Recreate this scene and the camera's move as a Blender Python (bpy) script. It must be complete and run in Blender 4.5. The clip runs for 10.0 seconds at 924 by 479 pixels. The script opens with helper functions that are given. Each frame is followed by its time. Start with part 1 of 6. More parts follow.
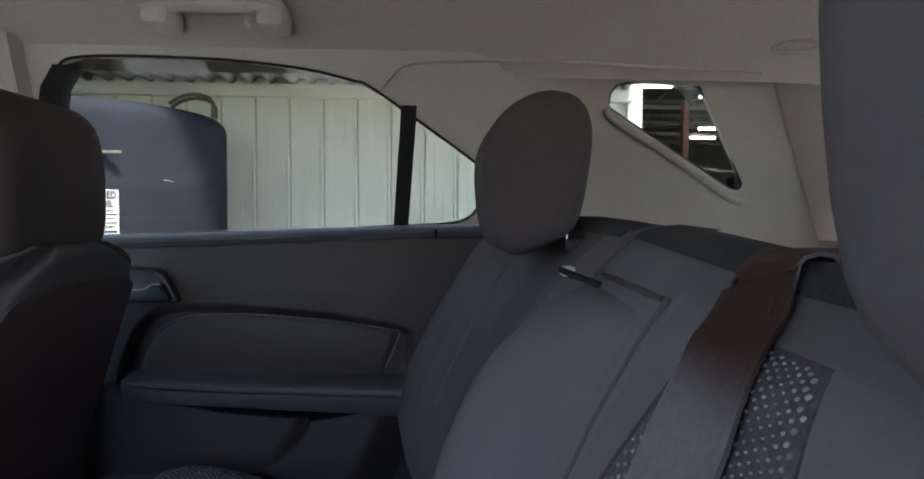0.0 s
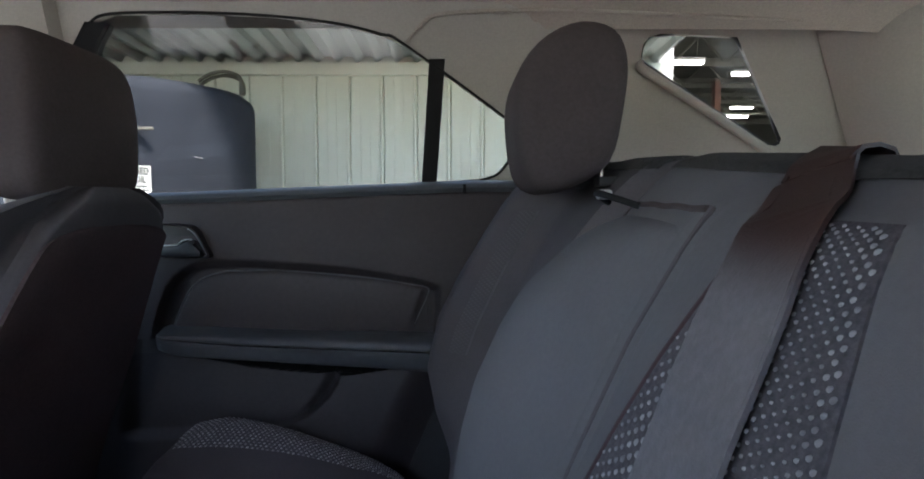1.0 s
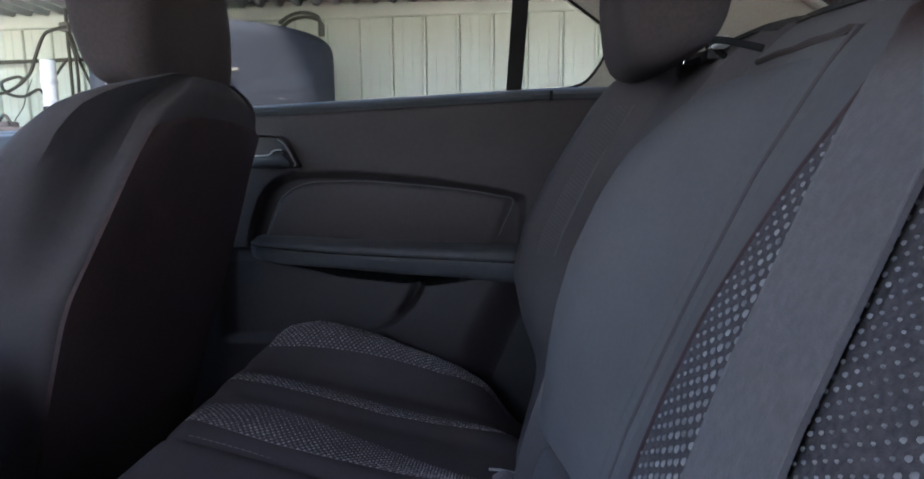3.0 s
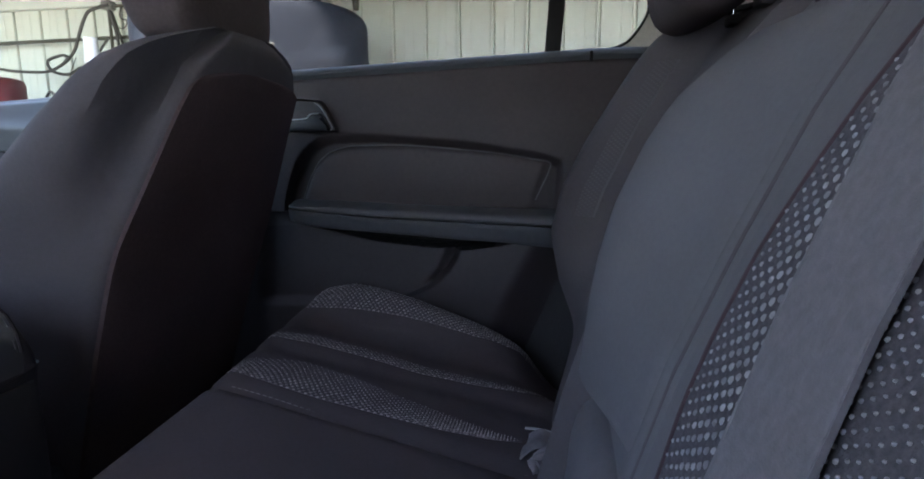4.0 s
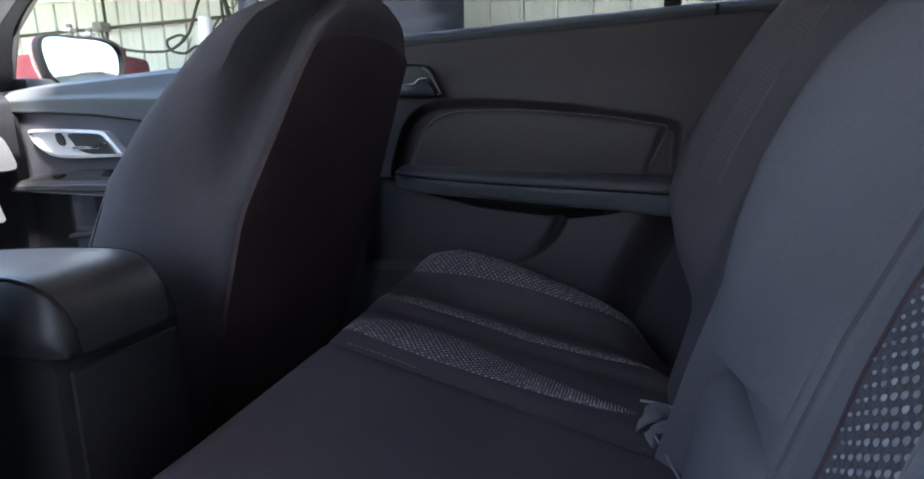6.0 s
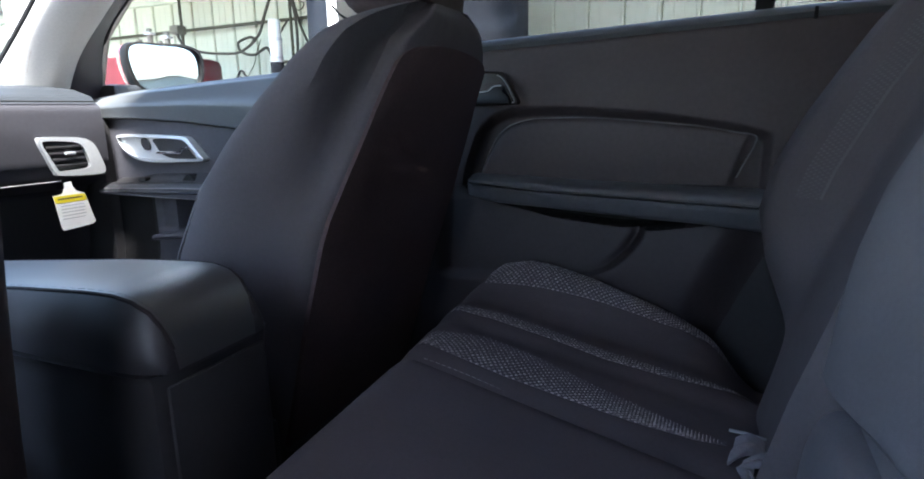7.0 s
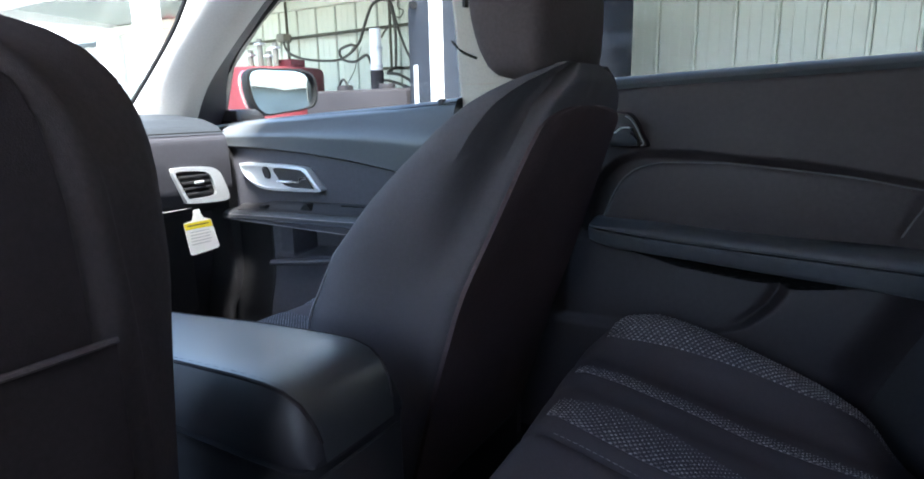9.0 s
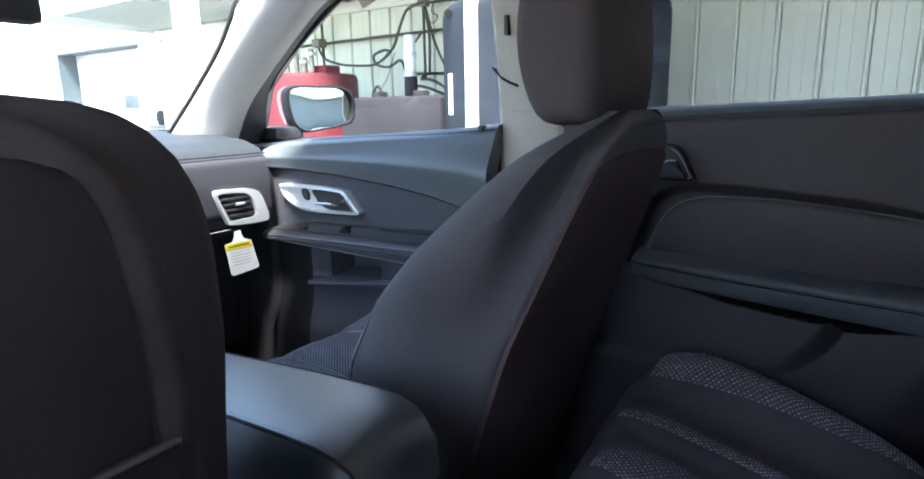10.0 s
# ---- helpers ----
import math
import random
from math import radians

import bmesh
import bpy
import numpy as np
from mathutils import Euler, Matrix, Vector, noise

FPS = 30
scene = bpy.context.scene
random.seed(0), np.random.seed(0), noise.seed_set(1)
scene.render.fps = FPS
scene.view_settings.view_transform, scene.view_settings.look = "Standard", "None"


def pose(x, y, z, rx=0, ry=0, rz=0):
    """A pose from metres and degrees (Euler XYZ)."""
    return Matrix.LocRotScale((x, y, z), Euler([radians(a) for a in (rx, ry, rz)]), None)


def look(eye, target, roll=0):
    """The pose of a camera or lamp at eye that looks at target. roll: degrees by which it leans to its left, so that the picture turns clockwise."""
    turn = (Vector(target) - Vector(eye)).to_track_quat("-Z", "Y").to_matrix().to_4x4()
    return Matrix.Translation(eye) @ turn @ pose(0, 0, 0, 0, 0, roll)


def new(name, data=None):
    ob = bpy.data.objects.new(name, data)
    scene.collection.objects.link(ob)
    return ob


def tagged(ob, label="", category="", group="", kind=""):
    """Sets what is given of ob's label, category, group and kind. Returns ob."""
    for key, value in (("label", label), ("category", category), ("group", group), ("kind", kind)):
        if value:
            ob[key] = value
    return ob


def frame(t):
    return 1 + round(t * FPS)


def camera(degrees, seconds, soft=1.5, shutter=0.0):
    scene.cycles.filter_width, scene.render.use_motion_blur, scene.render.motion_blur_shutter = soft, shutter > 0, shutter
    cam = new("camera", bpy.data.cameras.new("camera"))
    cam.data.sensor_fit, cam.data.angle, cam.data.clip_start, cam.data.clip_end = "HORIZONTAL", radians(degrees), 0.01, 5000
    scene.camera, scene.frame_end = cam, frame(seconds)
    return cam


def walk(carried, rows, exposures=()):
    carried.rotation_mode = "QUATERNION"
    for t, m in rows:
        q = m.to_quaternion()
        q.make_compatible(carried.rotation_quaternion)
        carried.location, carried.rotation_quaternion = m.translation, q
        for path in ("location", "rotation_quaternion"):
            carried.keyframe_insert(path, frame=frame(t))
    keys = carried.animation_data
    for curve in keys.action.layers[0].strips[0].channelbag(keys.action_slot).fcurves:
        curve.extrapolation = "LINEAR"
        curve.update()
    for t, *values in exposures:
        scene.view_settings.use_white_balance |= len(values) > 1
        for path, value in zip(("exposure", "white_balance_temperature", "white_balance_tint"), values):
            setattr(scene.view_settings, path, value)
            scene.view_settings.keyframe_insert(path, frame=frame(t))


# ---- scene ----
cam = camera(75.3, 10.0, soft=1.8)
METRES, EYE, TILT, LEAN, TURN = 0.5, 1.12, -2.4, -0.3, -3.0
ROWS = [
    (0.0, 0.0, 0.0, 0.0, -0.0, 0.0, 0.0),
    (0.5, -0.0089, 0.0122, -0.0622, 1.17, -0.49, 0.17),
    (1.0, -0.014, 0.0256, -0.1231, 2.47, -1.39, 0.24),
    (1.5, -0.0242, 0.0399, -0.178, 4.03, -2.56, 0.32),
    (2.0, -0.0366, 0.0461, -0.2231, 5.74, -3.66, 0.31),
    (2.5, -0.0511, 0.0483, -0.2664, 7.49, -4.66, 0.38),
    (4.0, -0.0847, 0.0559, -0.3776, 12.46, -7.41, 0.3),
    (4.5, -0.0929, 0.0549, -0.4034, 13.24, -8.17, 0.33),
    (5.0, -0.1115, 0.0542, -0.4227, 15.26, -8.84, 0.4),
    (5.5, -0.135, 0.0599, -0.4262, 18.05, -9.37, 0.49),
    (7.0, -0.2499, 0.0794, -0.3713, 26.14, -9.94, 0.37),
    (7.5, -0.2946, 0.0875, -0.3442, 28.77, -9.99, 0.24),
    (8.0, -0.3363, 0.0928, -0.3084, 31.18, -10.07, 0.2),
    (8.5, -0.3745, 0.0974, -0.2566, 32.83, -10.2, 0.2),
    (9.0, -0.4253, 0.1003, -0.1888, 34.19, -10.31, 0.04),
    (9.5, -0.458, 0.1089, -0.1227, 35.76, -10.42, -0.01),
    (10.0, -0.4842, 0.1091, -0.061, 37.05, -10.5, -0.09),
]
walk(cam, [(t, pose(0, 0, EYE, TILT, LEAN, TURN) @ pose(METRES * x, METRES * y, METRES * z, 90 + pitch, roll, yaw)) for t, x, y, z, yaw, pitch, roll in ROWS], [(0.0, 3.17, 6700, 8), (1.0, 3.33, 6700, 10), (2.5, 3.45, 6700, 13), (4.0, 3.44, 6700, 14), (5.5, 3.46, 6600, 13), (8.0, 3.50, 6300, 9), (10.0, 3.50, 6200, 8)])

# ---- light ----
world = bpy.data.worlds.new("sky")
scene.world = world
world.use_nodes = True
wn = world.node_tree
sky = wn.nodes.new("ShaderNodeTexSky")
sky.sky_type, sky.sun_disc = "NISHITA", False
sky.sun_elevation, sky.sun_rotation = radians(61), radians(147)
sky.air_density, sky.dust_density = 1.0, 1.8
bg = wn.nodes["Background"]
bg.inputs["Strength"].default_value = 0.15
wn.links.new(sky.outputs[0], bg.inputs[0])
sun = new("sun", bpy.data.lights.new("sun", "SUN"))
sun.data.energy, sun.data.angle, sun.data.color = 3.8, radians(12), (1.0, 0.97, 0.93)
sun.matrix_world = look((2.4, -3.65, 8.0), (0, 0, 0))

# ---- tools ----
ORIGIN = {}


def thing(name, at, label, category, group="", kind=""):
    """An Empty at the base of a thing, to which its parts are hung."""
    ob = new(name)
    ob.location = at
    ORIGIN[ob] = Vector(at)
    return tagged(ob, label, category, group, kind)


def part(name, bm, material, parent=None, label="", smooth=40):
    """One mesh object of a bmesh in world coordinates, under a thing or part."""
    me = bpy.data.meshes.new(name)
    bmesh.ops.recalc_face_normals(bm, faces=bm.faces[:])
    if parent is not None:
        bmesh.ops.translate(bm, verts=bm.verts[:], vec=-ORIGIN[parent])
    bm.to_mesh(me)
    bm.free()
    for m in material if isinstance(material, (list, tuple)) else [material]:
        me.materials.append(m)
    me.polygons.foreach_set("use_smooth", [True] * len(me.polygons))
    me.set_sharp_from_angle(angle=radians(smooth))
    ob = new(name, me)
    if parent is not None:
        ob.parent = parent
        ORIGIN[ob] = ORIGIN[parent]
    if label:
        ob["label"] = label
    return ob


def structure(name, bm, material, label, category, smooth=40):
    return tagged(part(name, bm, material, None, "", smooth), label, category, "", "structure")


def interp(x, pts):
    """Smooth-ish linear interpolation in a list of pairs."""
    return float(np.interp(x, [p[0] for p in pts], [p[1] for p in pts]))


def span(a, b, n):
    return [a + (b - a) * i / (n - 1) for i in range(n)]


def sheet(fn, us, vs, back=None, bm=None):
    """A surface fn(u, v) on a grid, closed behind by the vector back; u, v become the uv map."""
    bm = bm or bmesh.new()
    uvl = bm.loops.layers.uv.verify()
    grid = [[bm.verts.new(fn(u, v)) for v in vs] for u in us]
    cell = []
    for i in range(len(us) - 1):
        for j in range(len(vs) - 1):
            f = bm.faces.new((grid[i][j], grid[i + 1][j], grid[i + 1][j + 1], grid[i][j + 1]))
            for lp, (a, b) in zip(f.loops, ((i, j), (i + 1, j), (i + 1, j + 1), (i, j + 1))):
                lp[uvl].uv = (us[a], vs[b])
            cell.append(f)
    if back is not None:
        back = Vector(back)
        rear = [[bm.verts.new(v.co + back) for v in row] for row in grid]
        for i in range(len(us) - 1):
            for j in range(len(vs) - 1):
                bm.faces.new((rear[i][j], rear[i][j + 1], rear[i + 1][j + 1], rear[i + 1][j]))
        n, m = len(us) - 1, len(vs) - 1
        rim = [(i, 0) for i in range(n)] + [(n, j) for j in range(m)] + [(i, m) for i in range(n, 0, -1)] + [(0, j) for j in range(m, 0, -1)]
        for a, b in zip(rim, rim[1:] + rim[:1]):
            bm.faces.new((grid[a[0]][a[1]], rear[a[0]][a[1]], rear[b[0]][b[1]], grid[b[0]][b[1]]))
    return bm


def loft(rings, bm=None, cap=True):
    """A skin over closed rings with the same number of points."""
    bm = bm or bmesh.new()
    rows = [[bm.verts.new(p) for p in ring] for ring in rings]
    n = len(rows[0])
    for a, b in zip(rows, rows[1:]):
        for i in range(n):
            bm.faces.new((a[i], a[(i + 1) % n], b[(i + 1) % n], b[i]))
    if cap:
        bm.faces.new(rows[0][::-1])
        bm.faces.new(rows[-1])
    return bm


def smooth_ring(pts, n):
    """A closed Catmull-Rom curve of n points through pts (2D or 3D)."""
    pts = [Vector(p) for p in pts]
    k, out = len(pts), []
    for i in range(n):
        s = i * k / n
        j, f = int(s), s - int(s)
        a, b, c, d = (pts[(j + o) % k] for o in (-1, 0, 1, 2))
        out.append(0.5 * (2 * b + (c - a) * f + (2 * a - 5 * b + 4 * c - d) * f * f + (3 * b - a - 3 * c + d) * f ** 3))
    return out


def smooth_line(pts, n):
    """An open Catmull-Rom curve of n points through pts."""
    pts = [Vector(p) for p in pts]
    pts = [2 * pts[0] - pts[1]] + pts + [2 * pts[-1] - pts[-2]]
    k, out = len(pts) - 3, []
    for i in range(n):
        s = min(i * k / (n - 1), k - 1e-6)
        j, f = int(s), s - int(s)
        a, b, c, d = pts[j:j + 4]
        out.append(0.5 * (2 * b + (c - a) * f + (2 * a - 5 * b + 4 * c - d) * f * f + (3 * b - a - 3 * c + d) * f ** 3))
    return out


def pillow(profile, y0, y1, power=4.0, rows=14, n=36, keep=0.0):
    """A padded body: an x-z outline swept across y, shrinking roundly towards both ends."""
    ring = smooth_ring([(x, 0, z) for x, z in profile], n)
    c = sum(ring, Vector()) / n
    rings = []
    for i in range(rows):
        t = -math.cos(math.pi * (0.04 + 0.92 * i / (rows - 1)))
        s = keep + (1 - keep) * max(1 - abs(t) ** power, 0.02) ** (1 / power)
        rings.append([Vector((c.x + (p.x - c.x) * s, (y0 + y1) / 2 + t * (y1 - y0) / 2, c.z + (p.z - c.z) * s)) for p in ring])
    return loft(rings)


def tube(pts, r, n=8, bm=None, steps=0):
    """A round tube along pts (smoothed to so many steps)."""
    pts = smooth_line(pts, steps) if steps else [Vector(p) for p in pts]
    rings = []
    for i, p in enumerate(pts):
        d = (pts[min(i + 1, len(pts) - 1)] - pts[max(i - 1, 0)]).normalized()
        a = d.cross(Vector((0.13, 0.31, 0.94))).normalized()
        b = d.cross(a)
        rings.append([p + r * (math.cos(2 * math.pi * k / n) * a + math.sin(2 * math.pi * k / n) * b) for k in range(n)])
    return loft(rings, bm)


def box(x0, x1, y0, y1, z0, z1, bevel=0.0, bm=None, seg=2):
    """A box with rounded edges."""
    one = bmesh.new()
    bmesh.ops.create_cube(one, size=1)
    for v in one.verts:
        v.co = Vector(((x0 + x1) / 2 + v.co.x * (x1 - x0), (y0 + y1) / 2 + v.co.y * (y1 - y0), (z0 + z1) / 2 + v.co.z * (z1 - z0)))
    if bevel:
        bmesh.ops.bevel(one, geom=one.edges[:], offset=bevel, segments=seg, profile=0.5, affect="EDGES")
    if bm is None:
        return one
    me = bpy.data.meshes.new("tmp")
    one.to_mesh(me)
    one.free()
    bm.from_mesh(me)
    bpy.data.meshes.remove(me)
    return bm


def cylinder(c, r, z0, z1, n=40, edge=0.02, bm=None):
    """An upright round body with softened rims."""
    rows = [(r - edge, z0), (r, z0 + edge), (r, z1 - edge), (r - edge * 0.3, z1 - edge * 0.3), (r - edge, z1)]
    return loft([[Vector((c[0] + q * math.cos(2 * math.pi * k / n), c[1] + q * math.sin(2 * math.pi * k / n), z)) for k in range(n)] for q, z in rows], bm)


def holed(outer, holes, yfn, thick, cuts=0.04):
    """A wall panel in x-z with openings; y follows yfn(x, z); thick goes outward."""
    bm = bmesh.new()
    edges = []
    for loop in [outer] + holes:
        dense = []
        for a, b in zip(loop, loop[1:] + loop[:1]):
            a, b = Vector(a), Vector(b)
            k = max(1, int((b - a).length / cuts))
            dense += [a.lerp(b, i / k) for i in range(k)]
        vs = [bm.verts.new((p.x, 0, p.y)) for p in dense]
        edges += [bm.edges.new((a, b)) for a, b in zip(vs, vs[1:] + vs[:1])]
    bmesh.ops.triangle_fill(bm, use_beauty=True, edges=edges, normal=(0, -1, 0))
    ext = bmesh.ops.extrude_face_region(bm, geom=bm.faces[:])
    moved = [g for g in ext["geom"] if isinstance(g, bmesh.types.BMVert)]
    for v in moved:
        v.co.y = 1
    for v in bm.verts:
        v.co.y = yfn(v.co.x, v.co.z) + v.co.y * thick
    return bm


def ribbon(line, width_fn, up, bm=None, thick=0.004):
    """A flat strip along line, widened along the vector up."""
    rings = []
    line = [Vector(p) for p in line]
    for i, p in enumerate(line):
        d = (line[min(i + 1, len(line) - 1)] - line[max(i - 1, 0)]).normalized()
        u = Vector(up)
        u = (u - d * u.dot(d)).normalized()
        n = d.cross(u) * thick / 2
        w = u * width_fn(i / (len(line) - 1)) / 2
        rings.append([p - w - n, p + w - n, p + w + n, p - w + n])
    return loft(rings, bm)


def knots(at, u0, u1, v0, v1, du, dv, radius, rise, size, stretch=1.0, lean=0.0):
    """Small domes on a staggered lattice over the surface at(u, v); size(u, v) scales each, 0 leaves it out."""
    rng = random.Random(7)
    verts, faces = [], []
    j, v = 0, v0
    while v < v1:
        u = u0 + (0.5 * du if j % 2 else 0.0)
        while u < u1:
            k = size(u, v) * (0.9 + 0.2 * rng.random())
            if k > 0.15:
                p = at(u, v)
                tu = (at(u + 0.002, v) - p).normalized()
                tv = (at(u, v + 0.002) - p).normalized()
                n = tu.cross(tv).normalized()
                if n.x - 0.6 * n.z > 0:
                    n = -n
                long = (tu * math.sin(lean) + tv * math.cos(lean)) * stretch
                wide = tu * math.cos(lean) - tv * math.sin(lean)
                p = p + (tu * (rng.random() - 0.5) + tv * (rng.random() - 0.5)) * 0.05 * du
                first = len(verts)
                for q, h in ((1.0, 0.0), (0.72, 0.7)):
                    verts += [p + radius * k * q * (math.cos(math.pi * i / 4) * wide + math.sin(math.pi * i / 4) * long) + n * rise * h for i in range(8)]
                verts.append(p + n * rise)
                for i in range(8):
                    e = (i + 1) % 8
                    faces.append((first + i, first + e, first + 8 + e, first + 8 + i))
                    faces.append((first + 8 + i, first + 8 + e, first + 16))
            u += du
        v += dv
        j += 1
    bm = bmesh.new()
    vs = [bm.verts.new(p) for p in verts]
    for f in faces:
        bm.faces.new([vs[i] for i in f])
    return bm


# ---- materials ----
def material(name, colour, rough=0.6, metal=0.0, grain=0.15, scale=60.0, bump=0.15, bump_scale=None, stain=0.0, stain_scale=3.0, spec=0.5, coat=0.0, distance=0.002, folds=0.0):
    """A surface with fine grain, larger stains and relief, in object space."""
    m = bpy.data.materials.new(name)
    m.use_nodes = True
    nt = m.node_tree
    b = nt.nodes["Principled BSDF"]
    b.inputs["Roughness"].default_value, b.inputs["Metallic"].default_value = rough, metal
    b.inputs["Specular IOR Level"].default_value = spec
    b.inputs["Coat Weight"].default_value = coat
    tc = nt.nodes.new("ShaderNodeTexCoord")
    fine = nt.nodes.new("ShaderNodeTexNoise")
    fine.inputs["Scale"].default_value, fine.inputs["Detail"].default_value = scale, 4
    big = nt.nodes.new("ShaderNodeTexNoise")
    big.inputs["Scale"].default_value, big.inputs["Detail"].default_value = stain_scale, 3
    nt.links.new(tc.outputs["Object"], fine.inputs["Vector"])
    nt.links.new(tc.outputs["Object"], big.inputs["Vector"])
    mixes = []
    for tex, amount in ((fine, grain), (big, stain)):
        r = nt.nodes.new("ShaderNodeMapRange")
        r.inputs["From Min"].default_value, r.inputs["From Max"].default_value = 0.3, 0.7
        r.inputs["To Min"].default_value, r.inputs["To Max"].default_value = 1 - amount, 1 + amount
        nt.links.new(tex.outputs["Fac"], r.inputs["Value"])
        mixes.append(r)
    mul = nt.nodes.new("ShaderNodeMath")
    mul.operation = "MULTIPLY"
    nt.links.new(mixes[0].outputs[0], mul.inputs[0])
    nt.links.new(mixes[1].outputs[0], mul.inputs[1])
    col = nt.nodes.new("ShaderNodeVectorMath")
    col.operation = "SCALE"
    col.inputs[0].default_value = colour
    nt.links.new(mul.outputs[0], col.inputs["Scale"])
    nt.links.new(col.outputs[0], b.inputs["Base Color"])
    if bump:
        bt = nt.nodes.new("ShaderNodeTexNoise")
        bt.inputs["Scale"].default_value, bt.inputs["Detail"].default_value = bump_scale or scale * 4, 3
        nt.links.new(tc.outputs["Object"], bt.inputs["Vector"])
        bn = nt.nodes.new("ShaderNodeBump")
        bn.inputs["Strength"].default_value, bn.inputs["Distance"].default_value = bump, distance
        nt.links.new(bt.outputs["Fac"], bn.inputs["Height"])
        nt.links.new(bn.outputs[0], b.inputs["Normal"])
        if folds:
            ft = nt.nodes.new("ShaderNodeTexNoise")
            ft.inputs["Scale"].default_value, ft.inputs["Detail"].default_value, ft.inputs["Distortion"].default_value = 9, 2, 0.6
            nt.links.new(tc.outputs["Object"], ft.inputs["Vector"])
            fn = nt.nodes.new("ShaderNodeBump")
            fn.inputs["Strength"].default_value, fn.inputs["Distance"].default_value = folds, 0.02
            nt.links.new(ft.outputs["Fac"], fn.inputs["Height"])
            nt.links.new(fn.outputs[0], bn.inputs["Normal"])
    return m


def dotted(name, base, dot, pitch, size=0.30, rough=0.8):
    """Knitted cloth with a lattice of light dots, in uv metres."""
    m = bpy.data.materials.new(name)
    m.use_nodes = True
    nt = m.node_tree
    b = nt.nodes["Principled BSDF"]
    b.inputs["Roughness"].default_value = rough
    b.inputs["Specular IOR Level"].default_value = 0.3
    uv = nt.nodes.new("ShaderNodeUVMap")
    mp = nt.nodes.new("ShaderNodeMapping")
    mp.inputs["Rotation"].default_value = (0, 0, radians(45))
    v = nt.nodes.new("ShaderNodeTexVoronoi")
    v.inputs["Scale"].default_value, v.inputs["Randomness"].default_value = 1 / pitch, 0.06
    nt.links.new(uv.outputs[0], mp.inputs[0])
    nt.links.new(mp.outputs[0], v.inputs["Vector"])
    r = nt.nodes.new("ShaderNodeMapRange")
    r.inputs["From Min"].default_value, r.inputs["From Max"].default_value = size - 0.08, size + 0.08
    r.inputs["To Min"].default_value, r.inputs["To Max"].default_value = 1, 0
    nt.links.new(v.outputs["Distance"], r.inputs["Value"])
    n = nt.nodes.new("ShaderNodeTexNoise")
    n.inputs["Scale"].default_value = 25
    nt.links.new(uv.outputs[0], n.inputs["Vector"])
    k = nt.nodes.new("ShaderNodeMath")
    k.operation = "MULTIPLY"
    nt.links.new(r.outputs[0], k.inputs[0])
    nt.links.new(n.outputs["Fac"], k.inputs[1])
    mx = nt.nodes.new("ShaderNodeMix")
    mx.data_type = "RGBA"
    mx.inputs["A"].default_value, mx.inputs["B"].default_value = (*base, 1), (*dot, 1)
    nt.links.new(k.outputs[0], mx.inputs["Factor"])
    nt.links.new(mx.outputs["Result"], b.inputs["Base Color"])
    bn = nt.nodes.new("ShaderNodeBump")
    bn.inputs["Strength"].default_value, bn.inputs["Distance"].default_value = 0.5, 0.001
    nt.links.new(r.outputs[0], bn.inputs["Height"])
    nt.links.new(bn.outputs[0], b.inputs["Normal"])
    return m


def knit_dots(name, base, tip):
    """Light raised knots, each a little different."""
    m = bpy.data.materials.new(name)
    m.use_nodes = True
    nt = m.node_tree
    b = nt.nodes["Principled BSDF"]
    b.inputs["Roughness"].default_value, b.inputs["Specular IOR Level"].default_value = 0.6, 0.35
    g = nt.nodes.new("ShaderNodeNewGeometry")
    mx = nt.nodes.new("ShaderNodeMix")
    mx.data_type = "RGBA"
    mx.inputs["A"].default_value, mx.inputs["B"].default_value = (*base, 1), (*tip, 1)
    nt.links.new(g.outputs["Random Per Island"], mx.inputs["Factor"])
    nt.links.new(mx.outputs["Result"], b.inputs["Base Color"])
    return m


def clear_glass(name, tint=(0.76, 0.78, 0.77)):
    """A thin pane: light passes straight, with the gloss of its surface."""
    m = bpy.data.materials.new(name)
    m.use_nodes = True
    nt = m.node_tree
    nt.nodes.remove(nt.nodes["Principled BSDF"])
    clear, gloss, mix, fres = (nt.nodes.new("ShaderNode" + k) for k in ("BsdfTransparent", "BsdfGlossy", "MixShader", "LayerWeight"))
    steep = nt.nodes.new("ShaderNodeMath")
    steep.operation, steep.inputs[1].default_value = "POWER", 5
    amount = nt.nodes.new("ShaderNodeMapRange")
    amount.inputs["To Min"].default_value, amount.inputs["To Max"].default_value = 0.025, 0.5
    clear.inputs["Color"].default_value = (*tint, 1)
    gloss.inputs["Roughness"].default_value = 0.02
    nt.links.new(fres.outputs["Facing"], steep.inputs[0])
    nt.links.new(steep.outputs[0], amount.inputs["Value"])
    nt.links.new(amount.outputs[0], mix.inputs[0])
    nt.links.new(clear.outputs[0], mix.inputs[1])
    nt.links.new(gloss.outputs[0], mix.inputs[2])
    nt.links.new(mix.outputs[0], nt.nodes["Material Output"].inputs["Surface"])
    return m


def glow(name, colour, strength):
    m = bpy.data.materials.new(name)
    m.use_nodes = True
    b = m.node_tree.nodes["Principled BSDF"]
    b.inputs["Emission Color"].default_value, b.inputs["Emission Strength"].default_value = (*colour, 1), strength
    return m


